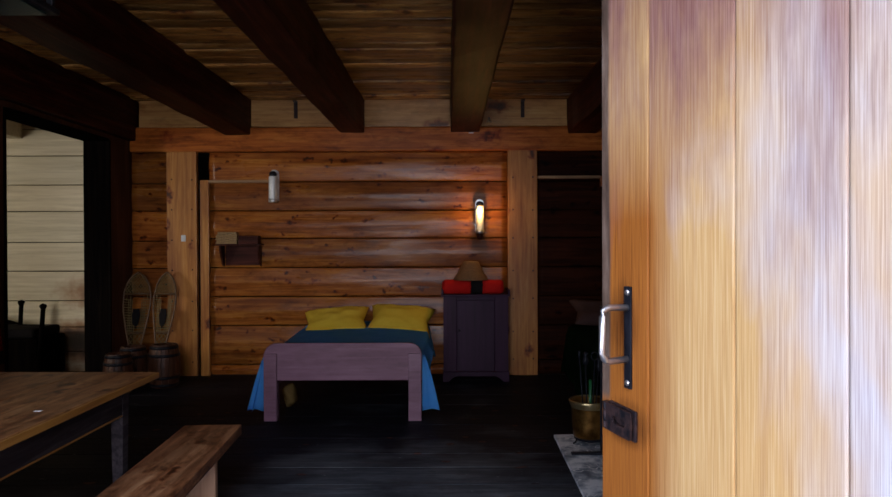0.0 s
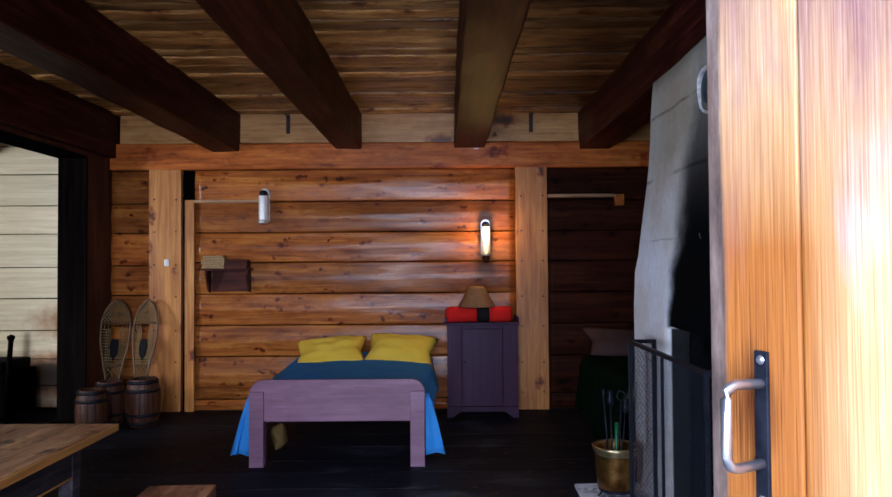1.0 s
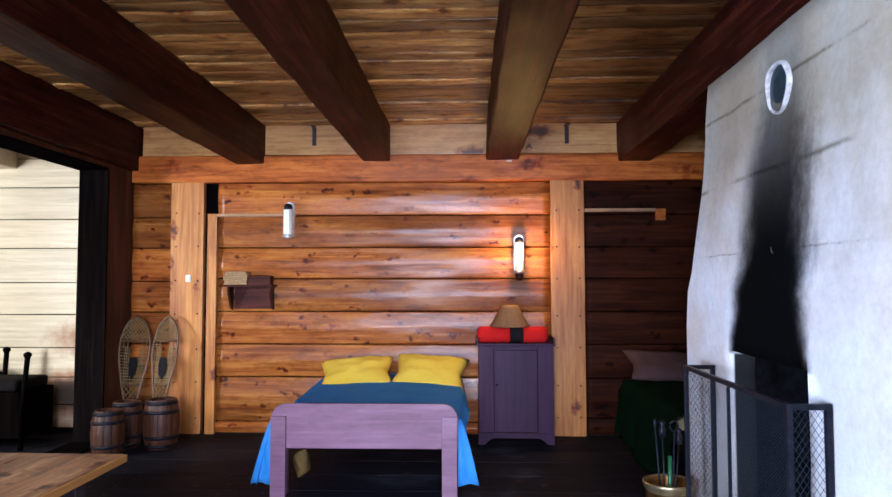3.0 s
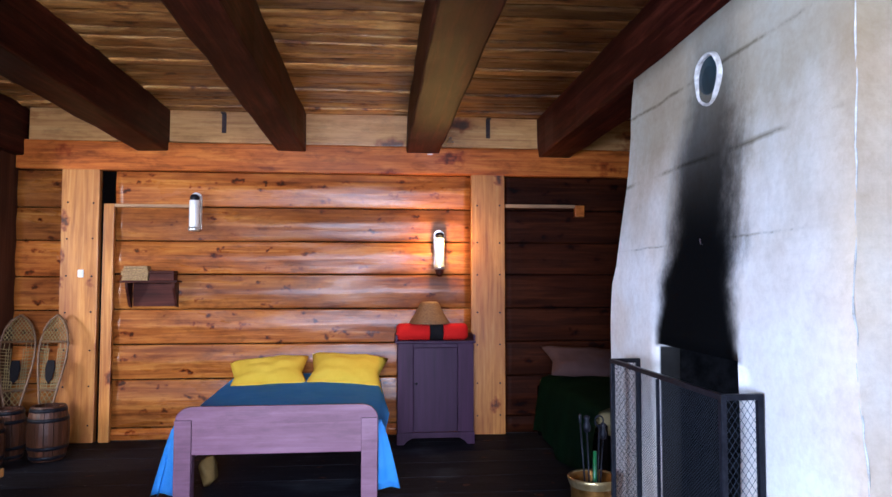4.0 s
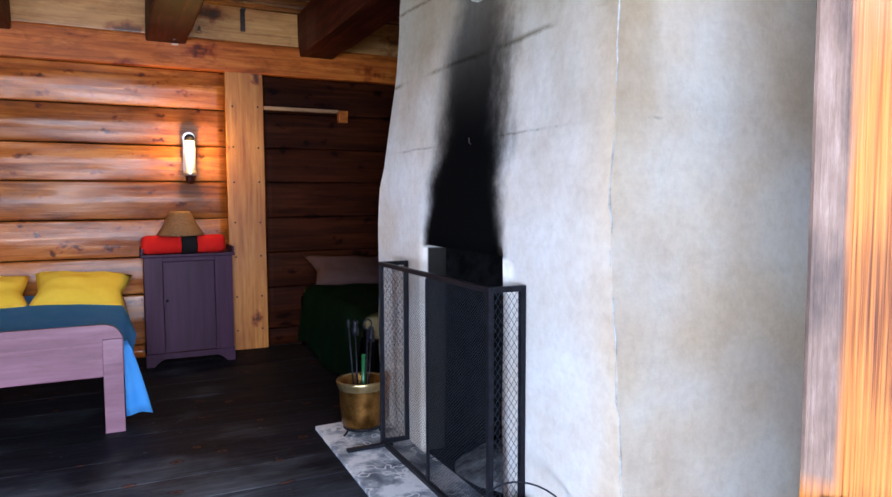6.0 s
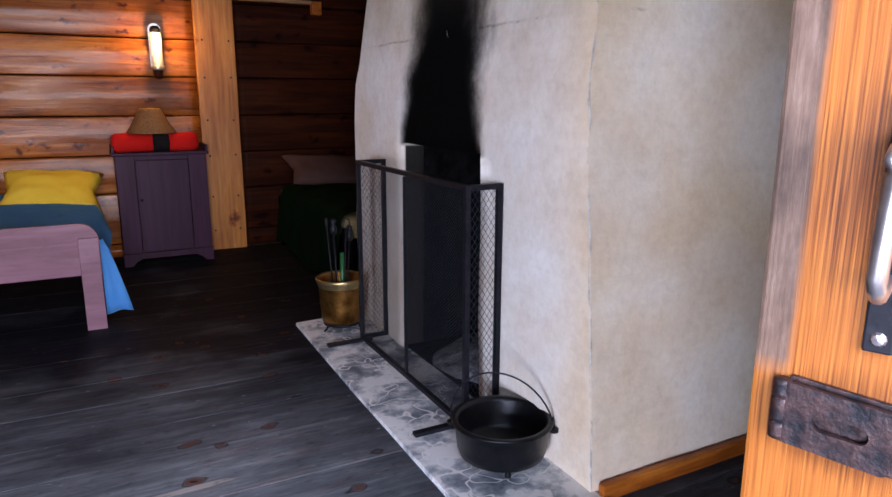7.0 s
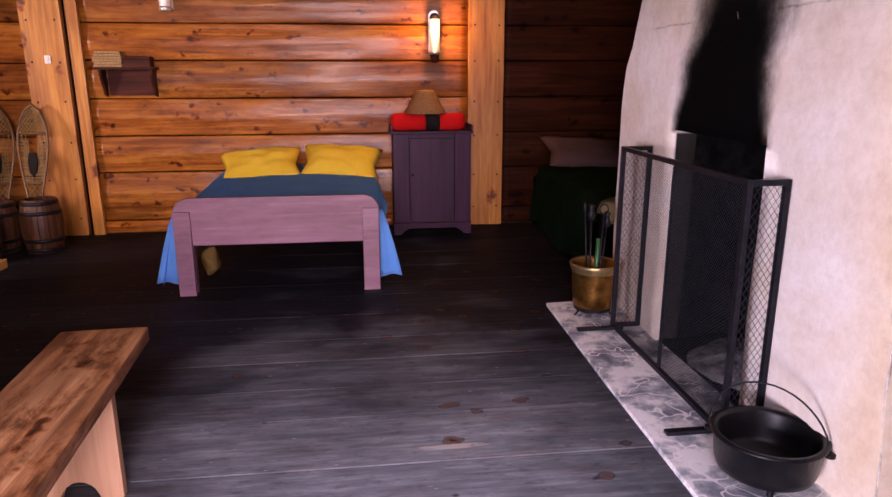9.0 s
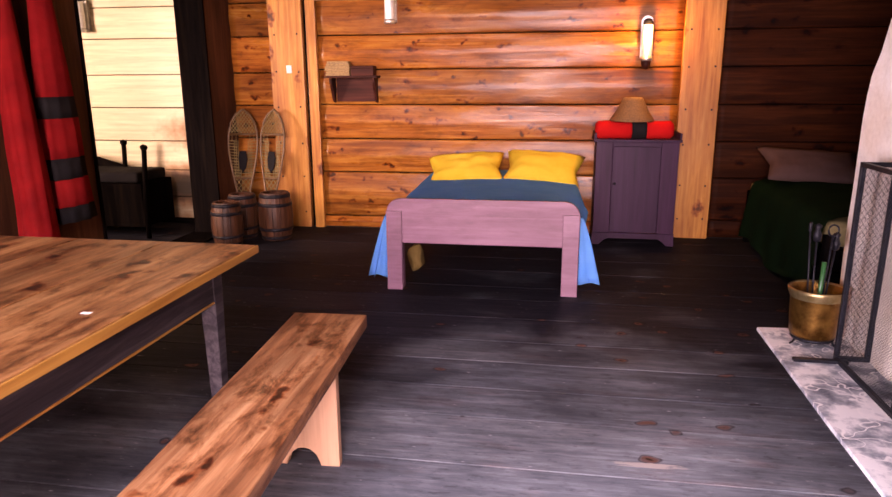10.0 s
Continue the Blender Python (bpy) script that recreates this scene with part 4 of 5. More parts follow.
bed = thing("bed", ((BX0 + BX1) / 2, (BY0 + BY1) / 2, 0), "mauve painted wooden bed with a rounded footboard", "bed")
part("footboard", rounded_board(BX0 - 0.004, BX1 + 0.004, 0.325, 0.628, 0.10, BY0 + 0.012, BY0 + 0.042), PURPLE, bed)
for x0, x1 in ((BX0, BX0 + 0.105), (BX1 - 0.105, BX1)):
    part("leg", boxes((x0, x1, BY0 - 0.012, BY0 + 0.011, 0.0, 0.545), (x0 + 0.004, x1 - 0.004, BY0 + 0.043, BY0 + 0.10, 0.0, 0.53), bevel=0.004), PURPLE, bed)
part("headboard", rounded_board(BX0, BX1, 0.30, 0.60, 0.10, BY1 - 0.03, BY1), PURPLE, bed)
for x0, x1 in ((BX0, BX0 + 0.09), (BX1 - 0.09, BX1)):
    part("leg", boxes((x0, x1, BY1 - 0.10, BY1 - 0.031, 0.0, 0.55), bevel=0.004), PURPLE, bed)
for x0 in (BX0 + 0.02, BX1 - 0.05):
    part("side_rail", boxes((x0, x0 + 0.03, BY0 + 0.10, BY1 - 0.10, 0.24, 0.36), bevel=0.004), PURPLE, bed)

mat = rough_beam(BX0 + 0.06, BX1 - 0.06, BY0 + 0.06, BY1 - 0.05, 0.33, 0.50, 0.05, 0.25, 0.012, 4)
tagged(part("mattress", mat, TICKING, None, "", True), "ticking mattress on the bed frame", "mattress")


def blanket(name, x0, x1, y0, y1, top, hem, material, label, seed, crown=0.03, corners=False, rise=0.0):
    """A cover that lies over a bed and hangs down both sides. hem(y, side): height of the lower edge."""
    bm = bmesh.new()
    ny, nt, nd = 26, 16, 9
    rows = []
    for i in range(ny + 1):
        yy = y0 + (y1 - y0) * i / ny
        row = []
        for side in (-1, 1):
            pts = []
            edge = x0 if side < 0 else x1
            h = hem(yy, side)
            for k in range(nd):
                f = k / nd
                z = h + (top + rise * ((yy - y0) / (y1 - y0)) ** 1.3 - h) * f
                foot = max(0.0, 1 - (yy - y0) / 0.20)
                flare = (0.06 + 0.02 * foot) * (1 - f) ** 0.9 + 0.014 * math.sin(yy * 15 + side) * (1 - f)
                yshift = -0.07 * (1 - f) * max(0, 1 - (yy - y0) / 0.3)
                pts.append((edge + side * (flare + 0.012), yy + yshift, z))
            if side < 0:
                row += pts
                for k in range(nt + 1):
                    f = k / nt
                    x = x0 + (x1 - x0) * f
                    z = top + rise * ((yy - y0) / (y1 - y0)) ** 1.3 + crown * math.sin(math.pi * f) ** 0.6 + 0.010 * noise.noise(Vector((x * 4, yy * 4, seed)))
                    row.append((x, yy, z))
            else:
                row += pts[::-1]
        rows.append([bm.verts.new(p) for p in row])
    for a, b in zip(rows, rows[1:]):
        for k in range(len(a) - 1):
            bm.faces.new((a[k], a[k + 1], b[k + 1], b[k]))
    if corners:
        # the corners at the foot fall forward in a spreading fold
        for side in (-1, 1):
            edge = x0 if side < 0 else x1
            g = []
            for i in range(9):
                f = i / 8
                g.append([bm.verts.new((edge + side * (0.004 + (k / 5) * (0.02 + 0.125 * f ** 0.8)), y0 - 0.02 - 0.05 * f - 0.012 * math.sin(k * 1.7) * f + 0.03 * (k / 5), top - (top - 0.075) * f + 0.05 * (k / 5) * f * (1 - k / 5))) for k in range(6)])
            for a, b in zip(g, g[1:]):
                for k in range(5):
                    bm.faces.new((a[k], a[k + 1], b[k + 1], b[k]))
    bmesh.ops.solidify(bm, geom=bm.faces[:], thickness=0.008)
    return tagged(part(name, bm, material, None, "", True), label, "blanket")


def bed_hem(yy, side):
    f = (yy - 5.24) / 1.4
    return 0.07 + 0.36 * min(1, max(0, f * 2.2)) - (0.14 * max(0, (f - 0.62) / 0.38) if side > 0 else 0.0)


blanket("blue_blanket", BX0 + 0.0, BX1 - 0.0, 5.24, 6.90, 0.515, bed_hem, BLUE, "blue wool blanket spread over the bed, hanging at its sides", 3.0, corners=True, rise=0.06)


def pillow(name, centre, size, turn, material, label, seed):
    bm = bmesh.new()
    n = 18
    sx, sy, sz = size
    layers = []
    for sgn in (1, -1):
        g = []
        for i in range(n + 1):
            row = []
            for j in range(n + 1):
                u, v = 2 * i / n - 1, 2 * j / n - 1
                h = ((1 - u * u) * (1 - v * v)) ** 0.42
                pinch = 1 - 0.07 * (1 - abs(u * v))
                p = Vector((u * sx / 2 * (1 - 0.08 * (1 - v * v) * 0 - 0.17 * (1 - abs(v)) * abs(u)), v * sy / 2 * (1 - 0.17 * (1 - abs(u)) * abs(v)), sgn * h * sz / 2))
                p.z += 0.022 * noise.noise(Vector((u * 3.0, v * 3.0, seed + sgn))) * h
                row.append(bm.verts.new(p))
            g.append(row)
        for i in range(n):
            for j in range(n):
                bm.faces.new((g[i][j], g[i + 1][j], g[i + 1][j + 1], g[i][j + 1]))
        layers.append(g)
    bmesh.ops.remove_doubles(bm, verts=bm.verts, dist=1e-4)
    bmesh.ops.transform(bm, matrix=Matrix.Translation(centre) @ turn, verts=bm.verts)
    return tagged(part(name, bm, material, None, "", True), label, "pillow")


a = pillow("pillow", (-1.07, 6.66, 0.625), (0.68, 0.50, 0.23), pose(0, 0, 0, 26, -4, 5), YELLOW, "plump mustard yellow pillow on the bed", 1.0)
b = pillow("pillow", (-0.41, 6.66, 0.635), (0.68, 0.51, 0.23), pose(0, 0, 0, 29, 4, -4), YELLOW, "plump mustard yellow pillow on the bed", 6.0)
a["group"] = b["group"] = "bed pillows"
bundle = bmesh.new()
bmesh.ops.create_icosphere(bundle, subdivisions=3, radius=0.1)
bmesh.ops.transform(bundle, matrix=Matrix.Translation((-1.31, 5.65, 0.10)) @ Matrix.Diagonal((0.6, 1.0, 1.0, 1)), verts=bundle.verts)
wobble(bundle, 0.03, 13)
for v in bundle.verts:
    v.co.z = max(v.co.z, 0.0)
tagged(part("cloth_sack", bundle, OCHRE, None, "", True), "crumpled straw-coloured cloth sack under the bed", "sack")


# ---------- cabinet, roll and hat ----------
cab = thing("cabinet", (0.37, 6.9, 0), "plum painted wooden cupboard with one panelled door", "cabinet")
CX0, CX1, CYF = 0.035, 0.708, 6.712
part("body", boxes((CX0, CX0 + 0.02, CYF + 0.001, 7.04, 0.0, 0.88), (CX1 - 0.02, CX1, CYF + 0.001, 7.04, 0.0, 0.88), (CX0 + 0.021, CX1 - 0.021, 7.02, 7.04, 0.1, 0.88), (CX0 + 0.021, CX1 - 0.021, CYF + 0.02, 7.019, 0.1, 0.12), bevel=0.002), CABPAINT, cab)
part("top", boxes((CX0 - 0.025, CX1 + 0.02, CYF - 0.03, 7.042, 0.881, 0.905), bevel=0.006), CABPAINT, cab)
for x0, x1 in ((CX0 - 0.02, CX0 - 0.002), (CX1, CX1 + 0.016)):
    part("top_lip", boxes((x0, x1, CYF - 0.02, 7.04, 0.906, 0.955), bevel=0.003), CABPAINT, cab)
for x0, x1 in ((CX0, CX0 + 0.135), (CX1 - 0.14, CX1)):
    part("stile", boxes((x0, x1, CYF - 0.016, CYF, 0.105, 0.88), bevel=0.003), CABPAINT, cab)
part("rail", boxes((CX0 + 0.136, CX1 - 0.141, CYF - 0.016, CYF, 0.845, 0.88), bevel=0.003), CABPAINT, cab)
ft = [(CX0 - 0.006, 0.0), (CX0 + 0.055, 0.0), (CX0 + 0.085, 0.035), (CX0 + 0.13, 0.06), (CX1 - 0.13, 0.06), (CX1 - 0.085, 0.035), (CX1 - 0.055, 0.0), (CX1 + 0.006, 0.0), (CX1 + 0.006, 0.104), (CX0 - 0.006, 0.104)]
part("bracket_foot", prism(ft, CYF - 0.024, CYF - 0.002, "y", 0.002), CABPAINT, cab)
cd = part("door", boxes((CX0 + 0.139, CX1 - 0.144, CYF - 0.010, CYF + 0.008, 0.110, 0.842), (CX0 + 0.139, CX0 + 0.15, CYF - 0.013, CYF - 0.0101, 0.110, 0.842), bevel=0.002), CABPAINT, cab)
part("latch", lathe([(0.011, 0), (0.011, 0.012), (0.006, 0.02), (0, 0.022)], (0, 0, 0), 12), IRON, cd, "small dark knob").matrix_basis = pose(CX0 + 0.165, CYF - 0.010, 0.53, 90)


def rolled_blanket(x0, x1, y, z, r):
    t = thing("rolled_blanket", ((x0 + x1) / 2, y, z - r), "rolled red wool blanket with a broad black stripe", "blanket")
    n = 40

    def ringed(xa, xb, name, mt, k):
        bm = bmesh.new()
        rows = []
        for i in range(k + 1):
            x = xa + (xb - xa) * i / k
            end = min(x - x0, x1 - x)
            rr = r * (1 - 0.25 * max(0, 1 - end / 0.03) ** 2)
            row = []
            for q in range(n):
                a = 2 * math.pi * q / n
                w = rr * (1 + 0.05 * noise.noise(Vector((x * 5, math.cos(a) * 1.3, math.sin(a) * 1.3))))
                row.append(bm.verts.new((x, y + w * 1.15 * math.cos(a), z + max(-r * 0.93, w * math.sin(a)))))
            rows.append(row)
        for a, b in zip(rows, rows[1:]):
            for q in range(n):
                bm.faces.new((a[q], b[q], b[(q + 1) % n], a[(q + 1) % n]))
        for row, flip in ((rows[0], 1), (rows[-1], -1)):
            bm.faces.new(row[::flip])
        part(name, bm, mt, t, "", True)
    ringed(x0, x0 + (x1 - x0) * 0.465, "red_end", REDWOOL, 10)
    ringed(x0 + (x1 - x0) * 0.466, x0 + (x1 - x0) * 0.655, "black_stripe", BLACKWOOL, 5)
    ringed(x0 + (x1 - x0) * 0.656, x1, "red_end", REDWOOL, 8)


rolled_blanket(0.025, 0.665, 6.82, 0.975, 0.076)
HX, HY = 0.325, 6.845
hat = lathe([(0.178, 0.0), (0.186, 0.004), (0.184, 0.012), (0.150, 0.06), (0.122, 0.11), (0.098, 0.16), (0.084, 0.186), (0.074, 0.196), (0.0, 0.2)], (HX, HY, 1.048), 40)
for v in hat.verts:
    a = math.atan2(v.co.y - HY, v.co.x - HX)
    v.co += Vector((math.cos(a), math.sin(a), 0)) * 0.002 * math.sin(a * 20)
tagged(part("woven_hat", hat, BARK, None, "", True), "conical woven bark hat resting on the rolled red blanket", "hat")


# ---------- sconces ----------
def sconce(x, z0, h, lit):
    t = thing("wall_sconce", (x, 7.06, z0), "tin wall sconce with a bright rounded shade, " + ("lit and glowing warm" if lit else "unlit"), "lamp", "wall sconces")
    r = 0.047
    pts = [(x - r, z0 + 0.02), (x + r, z0 + 0.02)]
    for k in range(11):
        a = math.pi * k / 10
        pts.append((x + r * math.cos(a), z0 + h - r + r * math.sin(a)))
    part("back_plate", prism(pts, 7.058, 7.10, "y", 0.001), TIN, t)
    part("hood", lathe([(0.040, 0.0), (0.042, 0.016), (0.035, 0.036), (0.018, 0.048), (0, 0.050)], (x, 7.005, z0 + h - 0.072), 20), IRON, t, "dark rounded hood", True)
    part("cup", lathe([(0.0, 0.0), (0.045, 0.0), (0.05, 0.01), (0.05, 0.035), (0.042, 0.038), (0.0, 0.038)], (x, 7.005, z0), 20), TIN, t, "", True)
    part("shade", lathe([(0.044, 0.039), (0.046, 0.06), (0.045, h * 0.5), (0.046, h - 0.09), (0.044, h - 0.080)], (x, 7.005, z0), 24), PALETIN, t, "bright embossed tin shade", True)
    if lit:
        part("drip_pan", lathe([(0.0, 0.0), (0.022, 0.006), (0.036, 0.035), (0.040, 0.066), (0.034, 0.068), (0.0, 0.066)], (x, 7.015, z0 - 0.071), 18), SHELFWOOD, t, "dark brown rounded shape below the shade", True)
        d = bpy.data.lights.new("sconce_light", "POINT")
        d.energy, d.color, d.shadow_soft_size = 30.0, (1.0, 0.55, 0.11), 0.03
        new("sconce_light", d).location = (x, 6.915, z0 + 0.23)


sconce(-1.805, 1.885, 0.36, False)
sconce(0.430, 1.545, 0.37, True)
sconce(-4.86, 1.86, 0.36, False)


# ---------- wall fittings ----------
structure("trim", boxes((-2.607, -2.514, 7.035, 7.085, 0.0, 2.132), bevel=0.006), CEDAR_POST, "worn upright board beside the wall post", "trim")
tagged(part("wall_rail", boxes((-2.512, -1.862, 7.03, 7.075, 2.102, 2.130), bevel=0.003), LATH), "thin pale wooden rail along the plank wall", "rail", "wall rails")
tagged(part("wall_rail", boxes((1.062, 1.74, 7.03, 7.075, 2.135, 2.165), bevel=0.003), LATH), "thin pale wooden rail along the dark wall stretch", "rail", "wall rails")
tagged(part("wall_block", boxes((1.742, 1.83, 7.02, 7.08, 2.05, 2.16), bevel=0.005), CEDAR_LOG), "small wooden block at the end of a rail", "block")
for x in (-1.565, 0.90):
    q = boxes((x - 0.02, x + 0.02, 7.045, 7.055, 2.80, 2.985), (x - 0.02, x + 0.02, 6.99, 7.044, 2.972, 2.985), bevel=0.002)
    tagged(part("angle_bracket", q, RUST), "small rusty angle bracket under the ceiling", "bracket", "angle brackets")
spr = thing("sprinkler_head", (0.53, 7.03, 2.76), "small chromed sprinkler head beside the beam", "sprinkler")
part("pipe", tube([(0.53, 7.05, 2.77), (0.53, 6.97, 2.77)], 0.014, 10), STEEL, spr, "", True)
part("deflector", lathe([(0.0, 0.0), (0.03, 0.002), (0.03, 0.006), (0.012, 0.012), (0.012, 0.05), (0, 0.052)], (0.53, 6.965, 2.735), 14), STEEL, spr, "", True)
tagged(part("beam_tag", boxes((0.315, 0.365, 7.0, 7.04, 2.626, 2.633)), STEEL), "small metal tag on the beam end", "tag")
sw = thing("wall_switch", (-2.79, 7.04, 1.5), "small white round-cornered switch on the post", "switch")
part("plate", boxes((-2.815, -2.765, 7.030, 7.0425, 1.465, 1.535), bevel=0.008), WHITEPLASTIC, sw)
part("button", boxes((-2.802, -2.778, 7.022, 7.0295, 1.482, 1.518), bevel=0.003), WHITEPLASTIC, sw)

shelf = thing("wall_shelf", (-2.17, 7.08, 1.2), "small dark red wooden wall shelf", "shelf")
part("board", boxes((-2.395, -1.925, 6.925, 7.085, 1.418, 1.437), bevel=0.003), SHELFWOOD, shelf)
part("back_board", boxes((-2.345, -1.975, 7.070, 7.085, 1.205, 1.416), bevel=0.002), SHELFWOOD, shelf)
for x in (-2.372, -1.968):
    br = [(7.069, 1.416), (6.935, 1.416), (6.94, 1.37), (6.985, 1.30), (7.02, 1.215), (7.069, 1.195)]
    part("bracket", prism(br, x, x + 0.022, "x", 0.002), SHELFWOOD, shelf)
bk = thing("basket", (-2.29, 7.0, 1.438), "small oblong basket woven from pale straw", "basket")
for k in range(6):
    z = 1.438 + 0.0215 * k
    e = 0.006 * math.sin(k * 1.9) + (0.012 if k == 5 else 0)
    part("coil", boxes((-2.405 + e, -2.175 - e, 6.935 + e, 7.06 - e, z, z + 0.021), bevel=0.009), STRAW, bk)
bx = thing("wooden_box", (-2.06, 7.0, 1.438), "small dark wooden box on the wall shelf", "box")
part("body", boxes((-2.165, -1.955, 6.94, 7.05, 1.438, 1.50), bevel=0.003), SHELFWOOD, bx)
part("lid", boxes((-2.168, -1.952, 6.937, 7.053, 1.5005, 1.525), bevel=0.006), SHELFWOOD, bx)


# ---------- barrels and snowshoes ----------
def barrel(x, y, r, h):
    t = thing("barrel", (x, y, 0), "small brown staved barrel with dark iron hoops", "barrel", "small barrels")
    n = 14
    for k in range(n):
        a0, a1 = 2 * math.pi * (k + 0.03) / n, 2 * math.pi * (k + 0.97) / n
        bm = bmesh.new()
        rows = []
        for i in range(7):
            f = i / 6
            rr = r * (0.80 + 0.20 * math.sin(math.pi * f) ** 0.9)
            rows.append([bm.verts.new((x + q * math.cos(a), y + q * math.sin(a), h * f)) for q, a in ((rr, a0), (rr * 1.008, (a0 + a1) / 2), (rr, a1), (rr - 0.02, a1), (rr - 0.02, a0))])
        for a, b in zip(rows, rows[1:]):
            for q in range(5):
                bm.faces.new((a[q], a[(q + 1) % 5], b[(q + 1) % 5], b[q]))
        bm.faces.new(rows[0])
        bm.faces.new(rows[-1][::-1])
        part("stave", bm, BARRELWOOD, t)
    for f in (0.06, 0.24, 0.76, 0.94):
        def rad(g):
            return r * (0.80 + 0.20 * math.sin(math.pi * g) ** 0.9)
        lo, hi = f - 0.035, f + 0.035
        part("hoop", lathe([(rad(lo) + 0.001, h * lo), (rad(lo) + 0.005, h * lo), (rad(hi) + 0.005, h * hi), (rad(hi) + 0.001, h * hi)], (x, y, 0), 28), IRON, t, "", True)
    part("head", lathe([(0.0, h - 0.025), (r * 0.80, h - 0.025), (r * 0.80, h - 0.035)], (x, y, 0), 24), BARRELWOOD, t)
    return t


barrel(-2.79, 6.52, 0.155, 0.425)
barrel(-3.10, 6.20, 0.135, 0.385)
barrel(-3.12, 6.55, 0.14, 0.40)


def snowshoe(x, half, lean, twist, seed):
    """Teardrop frame with a laced web, its toe up, leaning on the wall."""
    t = thing("snowshoe", (x, 6.74, 0), "bent ash snowshoe laced with rawhide, leaning on the wall", "snowshoe", "pair of snowshoes")
    m = pose(x, 6.76, 0.0, lean, 0, twist)
    H = 1.15

    def width(f):
        return half * (math.sin(math.pi * min(1, f ** 2.3)) ** 0.62) if 0 < f < 1 else 0.0
    n = 26
    left = [m @ Vector((-width(k / n) - 0.006, 0, H * k / n)) for k in range(n + 1)]
    right = [m @ Vector((width(k / n) + 0.006, 0, H * k / n)) for k in range(n, -1, -1)]
    part("frame", tube(left + right, 0.011, 8), ASHWOOD, t, "", True)
    for f in (0.44, 0.80):
        part("crossbar", tube([m @ Vector((-width(f), 0, H * f)), m @ Vector((width(f), 0, H * f))], 0.010, 8), ASHWOOD, t, "", True)
    lace = bmesh.new()

    def cord(xa, za, xb, zb, dy=0.0):
        tube([m @ Vector((xa, dy, za)), m @ Vector((xb, dy, zb))], 0.0032, 4, lace)

    # close diagonal web in the toe and the tail
    for f0, f1, step in ((0.81, 0.985, 0.030), (0.08, 0.43, 0.044)):
        for sgn in (1, -1):
            for k in range(-20, 60):
                pts = []
                for q in range(41):
                    f = f0 + (f1 - f0) * q / 40
                    xx = sgn * (H * f * 0.75 - k * step)
                    if abs(xx) < width(f):
                        pts.append((xx, H * f))
                if len(pts) > 1:
                    cord(*pts[0], *pts[-1], 0.003 * sgn)
    # under the foot: level rows with uprights, left open in the middle below the toe bar
    for q in range(13):
        f = 0.455 + 0.024 * q
        gap = 0.0 if q < 4 else 0.42 * width(f)
        for side in (-1, 1):
            cord(side * gap, H * f, side * width(f), H * (f + 0.006))
    for side in (-1, 1):
        for c in (0.25, 0.5, 0.7, 0.88):
            cord(side * c * width(0.46), H * 0.445, side * c * width(0.5), H * (0.55 if c < 0.45 else 0.75), 0.003)
    for c in (-0.8, -0.5, 0.5, 0.8):
        cord(c * width(0.74), H * 0.74, c * width(0.8), H * 0.80, 0.003)
    tagged(part("lacing", lace, RAWHIDE, t), kind="stuff")
    pad = prism([(-0.03, 0.60), (0.0, 0.56), (0.03, 0.60), (0.042, 0.69), (0.03, 0.76), (-0.03, 0.76), (-0.042, 0.69)], -0.014, -0.004, "y", 0.002)
    bmesh.ops.transform(pad, matrix=m, verts=pad.verts)
    part("foot_strap", pad, BLACKWOOL, t, "dark foot binding")


snowshoe(-3.225, 0.135, -10, 6, 0)
snowshoe(-2.965, 0.120, -10, -8, 3)


# ---------- table and bench ----------
TX1, TY1, TZ = -1.472, 3.31, 0.752
table = thing("table", (-2.0, 2.3, 0), "long worn plank table with a dark apron", "table")
TY0 = 1.15
x = TX1
for k, w in enumerate((0.395, 0.40, 0.38)):
    part("plank", rough_beam(x - w + 0.0015, x - 0.0015, TY0, TY1, TZ - 0.032, TZ, 0.005, 0.3, 0.003, k * 4.0), TABLETOP, table)
    x -= w
part("edge_moulding", rough_beam(TX1 - 0.001, TX1 + 0.008, TY0, TY1, TZ - 0.034, TZ - 0.003, 0.003, 0.3, 0.001, 9.0), TABLEEDGE, table, "yellowed worn table edge")
TX0 = x
for nm, b in (("apron", (TX1 - 0.125, TX1 - 0.10, TY0 + 0.13, TY1 - 0.19, TZ - 0.185, TZ - 0.033)), ("apron", (TX0 + 0.10, TX0 + 0.125, TY0 + 0.13, TY1 - 0.19, TZ - 0.185, TZ - 0.033)),
              ("apron", (TX0 + 0.16, TX1 - 0.16, TY1 - 0.165, TY1 - 0.14, TZ - 0.185, TZ - 0.033)), ("apron", (TX0 + 0.16, TX1 - 0.16, TY0 + 0.13, TY0 + 0.155, TZ - 0.185, TZ - 0.033))):
    part(nm, boxes(b, bevel=0.003), APRON, table)
part("apron_bead", rough_beam(TX1 - 0.128, TX1 - 0.098, TY0 + 0.13, TY1 - 0.19, TZ - 0.193, TZ - 0.186, 0.002, 0.3, 0.002, 4.0), TABLEEDGE, table, "orange worn lower edge of the apron")
for lx in (TX1 - 0.165, TX0 + 0.095):
    for ly in (TY1 - 0.19, TY0 + 0.11):
        bm = boxes((lx, lx + 0.07, ly, ly + 0.07, 0.0, TZ - 0.033), bevel=0.004)
        for v in bm.verts:
            f = 1 - v.co.z / TZ
            v.co.x += (lx + 0.035 - v.co.x) * 0.35 * f
            v.co.y += (ly + 0.035 - v.co.y) * 0.35 * f
        part("leg", bm, APRON, table)
tagged(part("paper_scrap", boxes((-1.605, -1.575, 2.44, 2.455, TZ + 0.0005, TZ + 0.002), turn=None), WHITEPLASTIC), "tiny white paper scrap on the table", "paper")

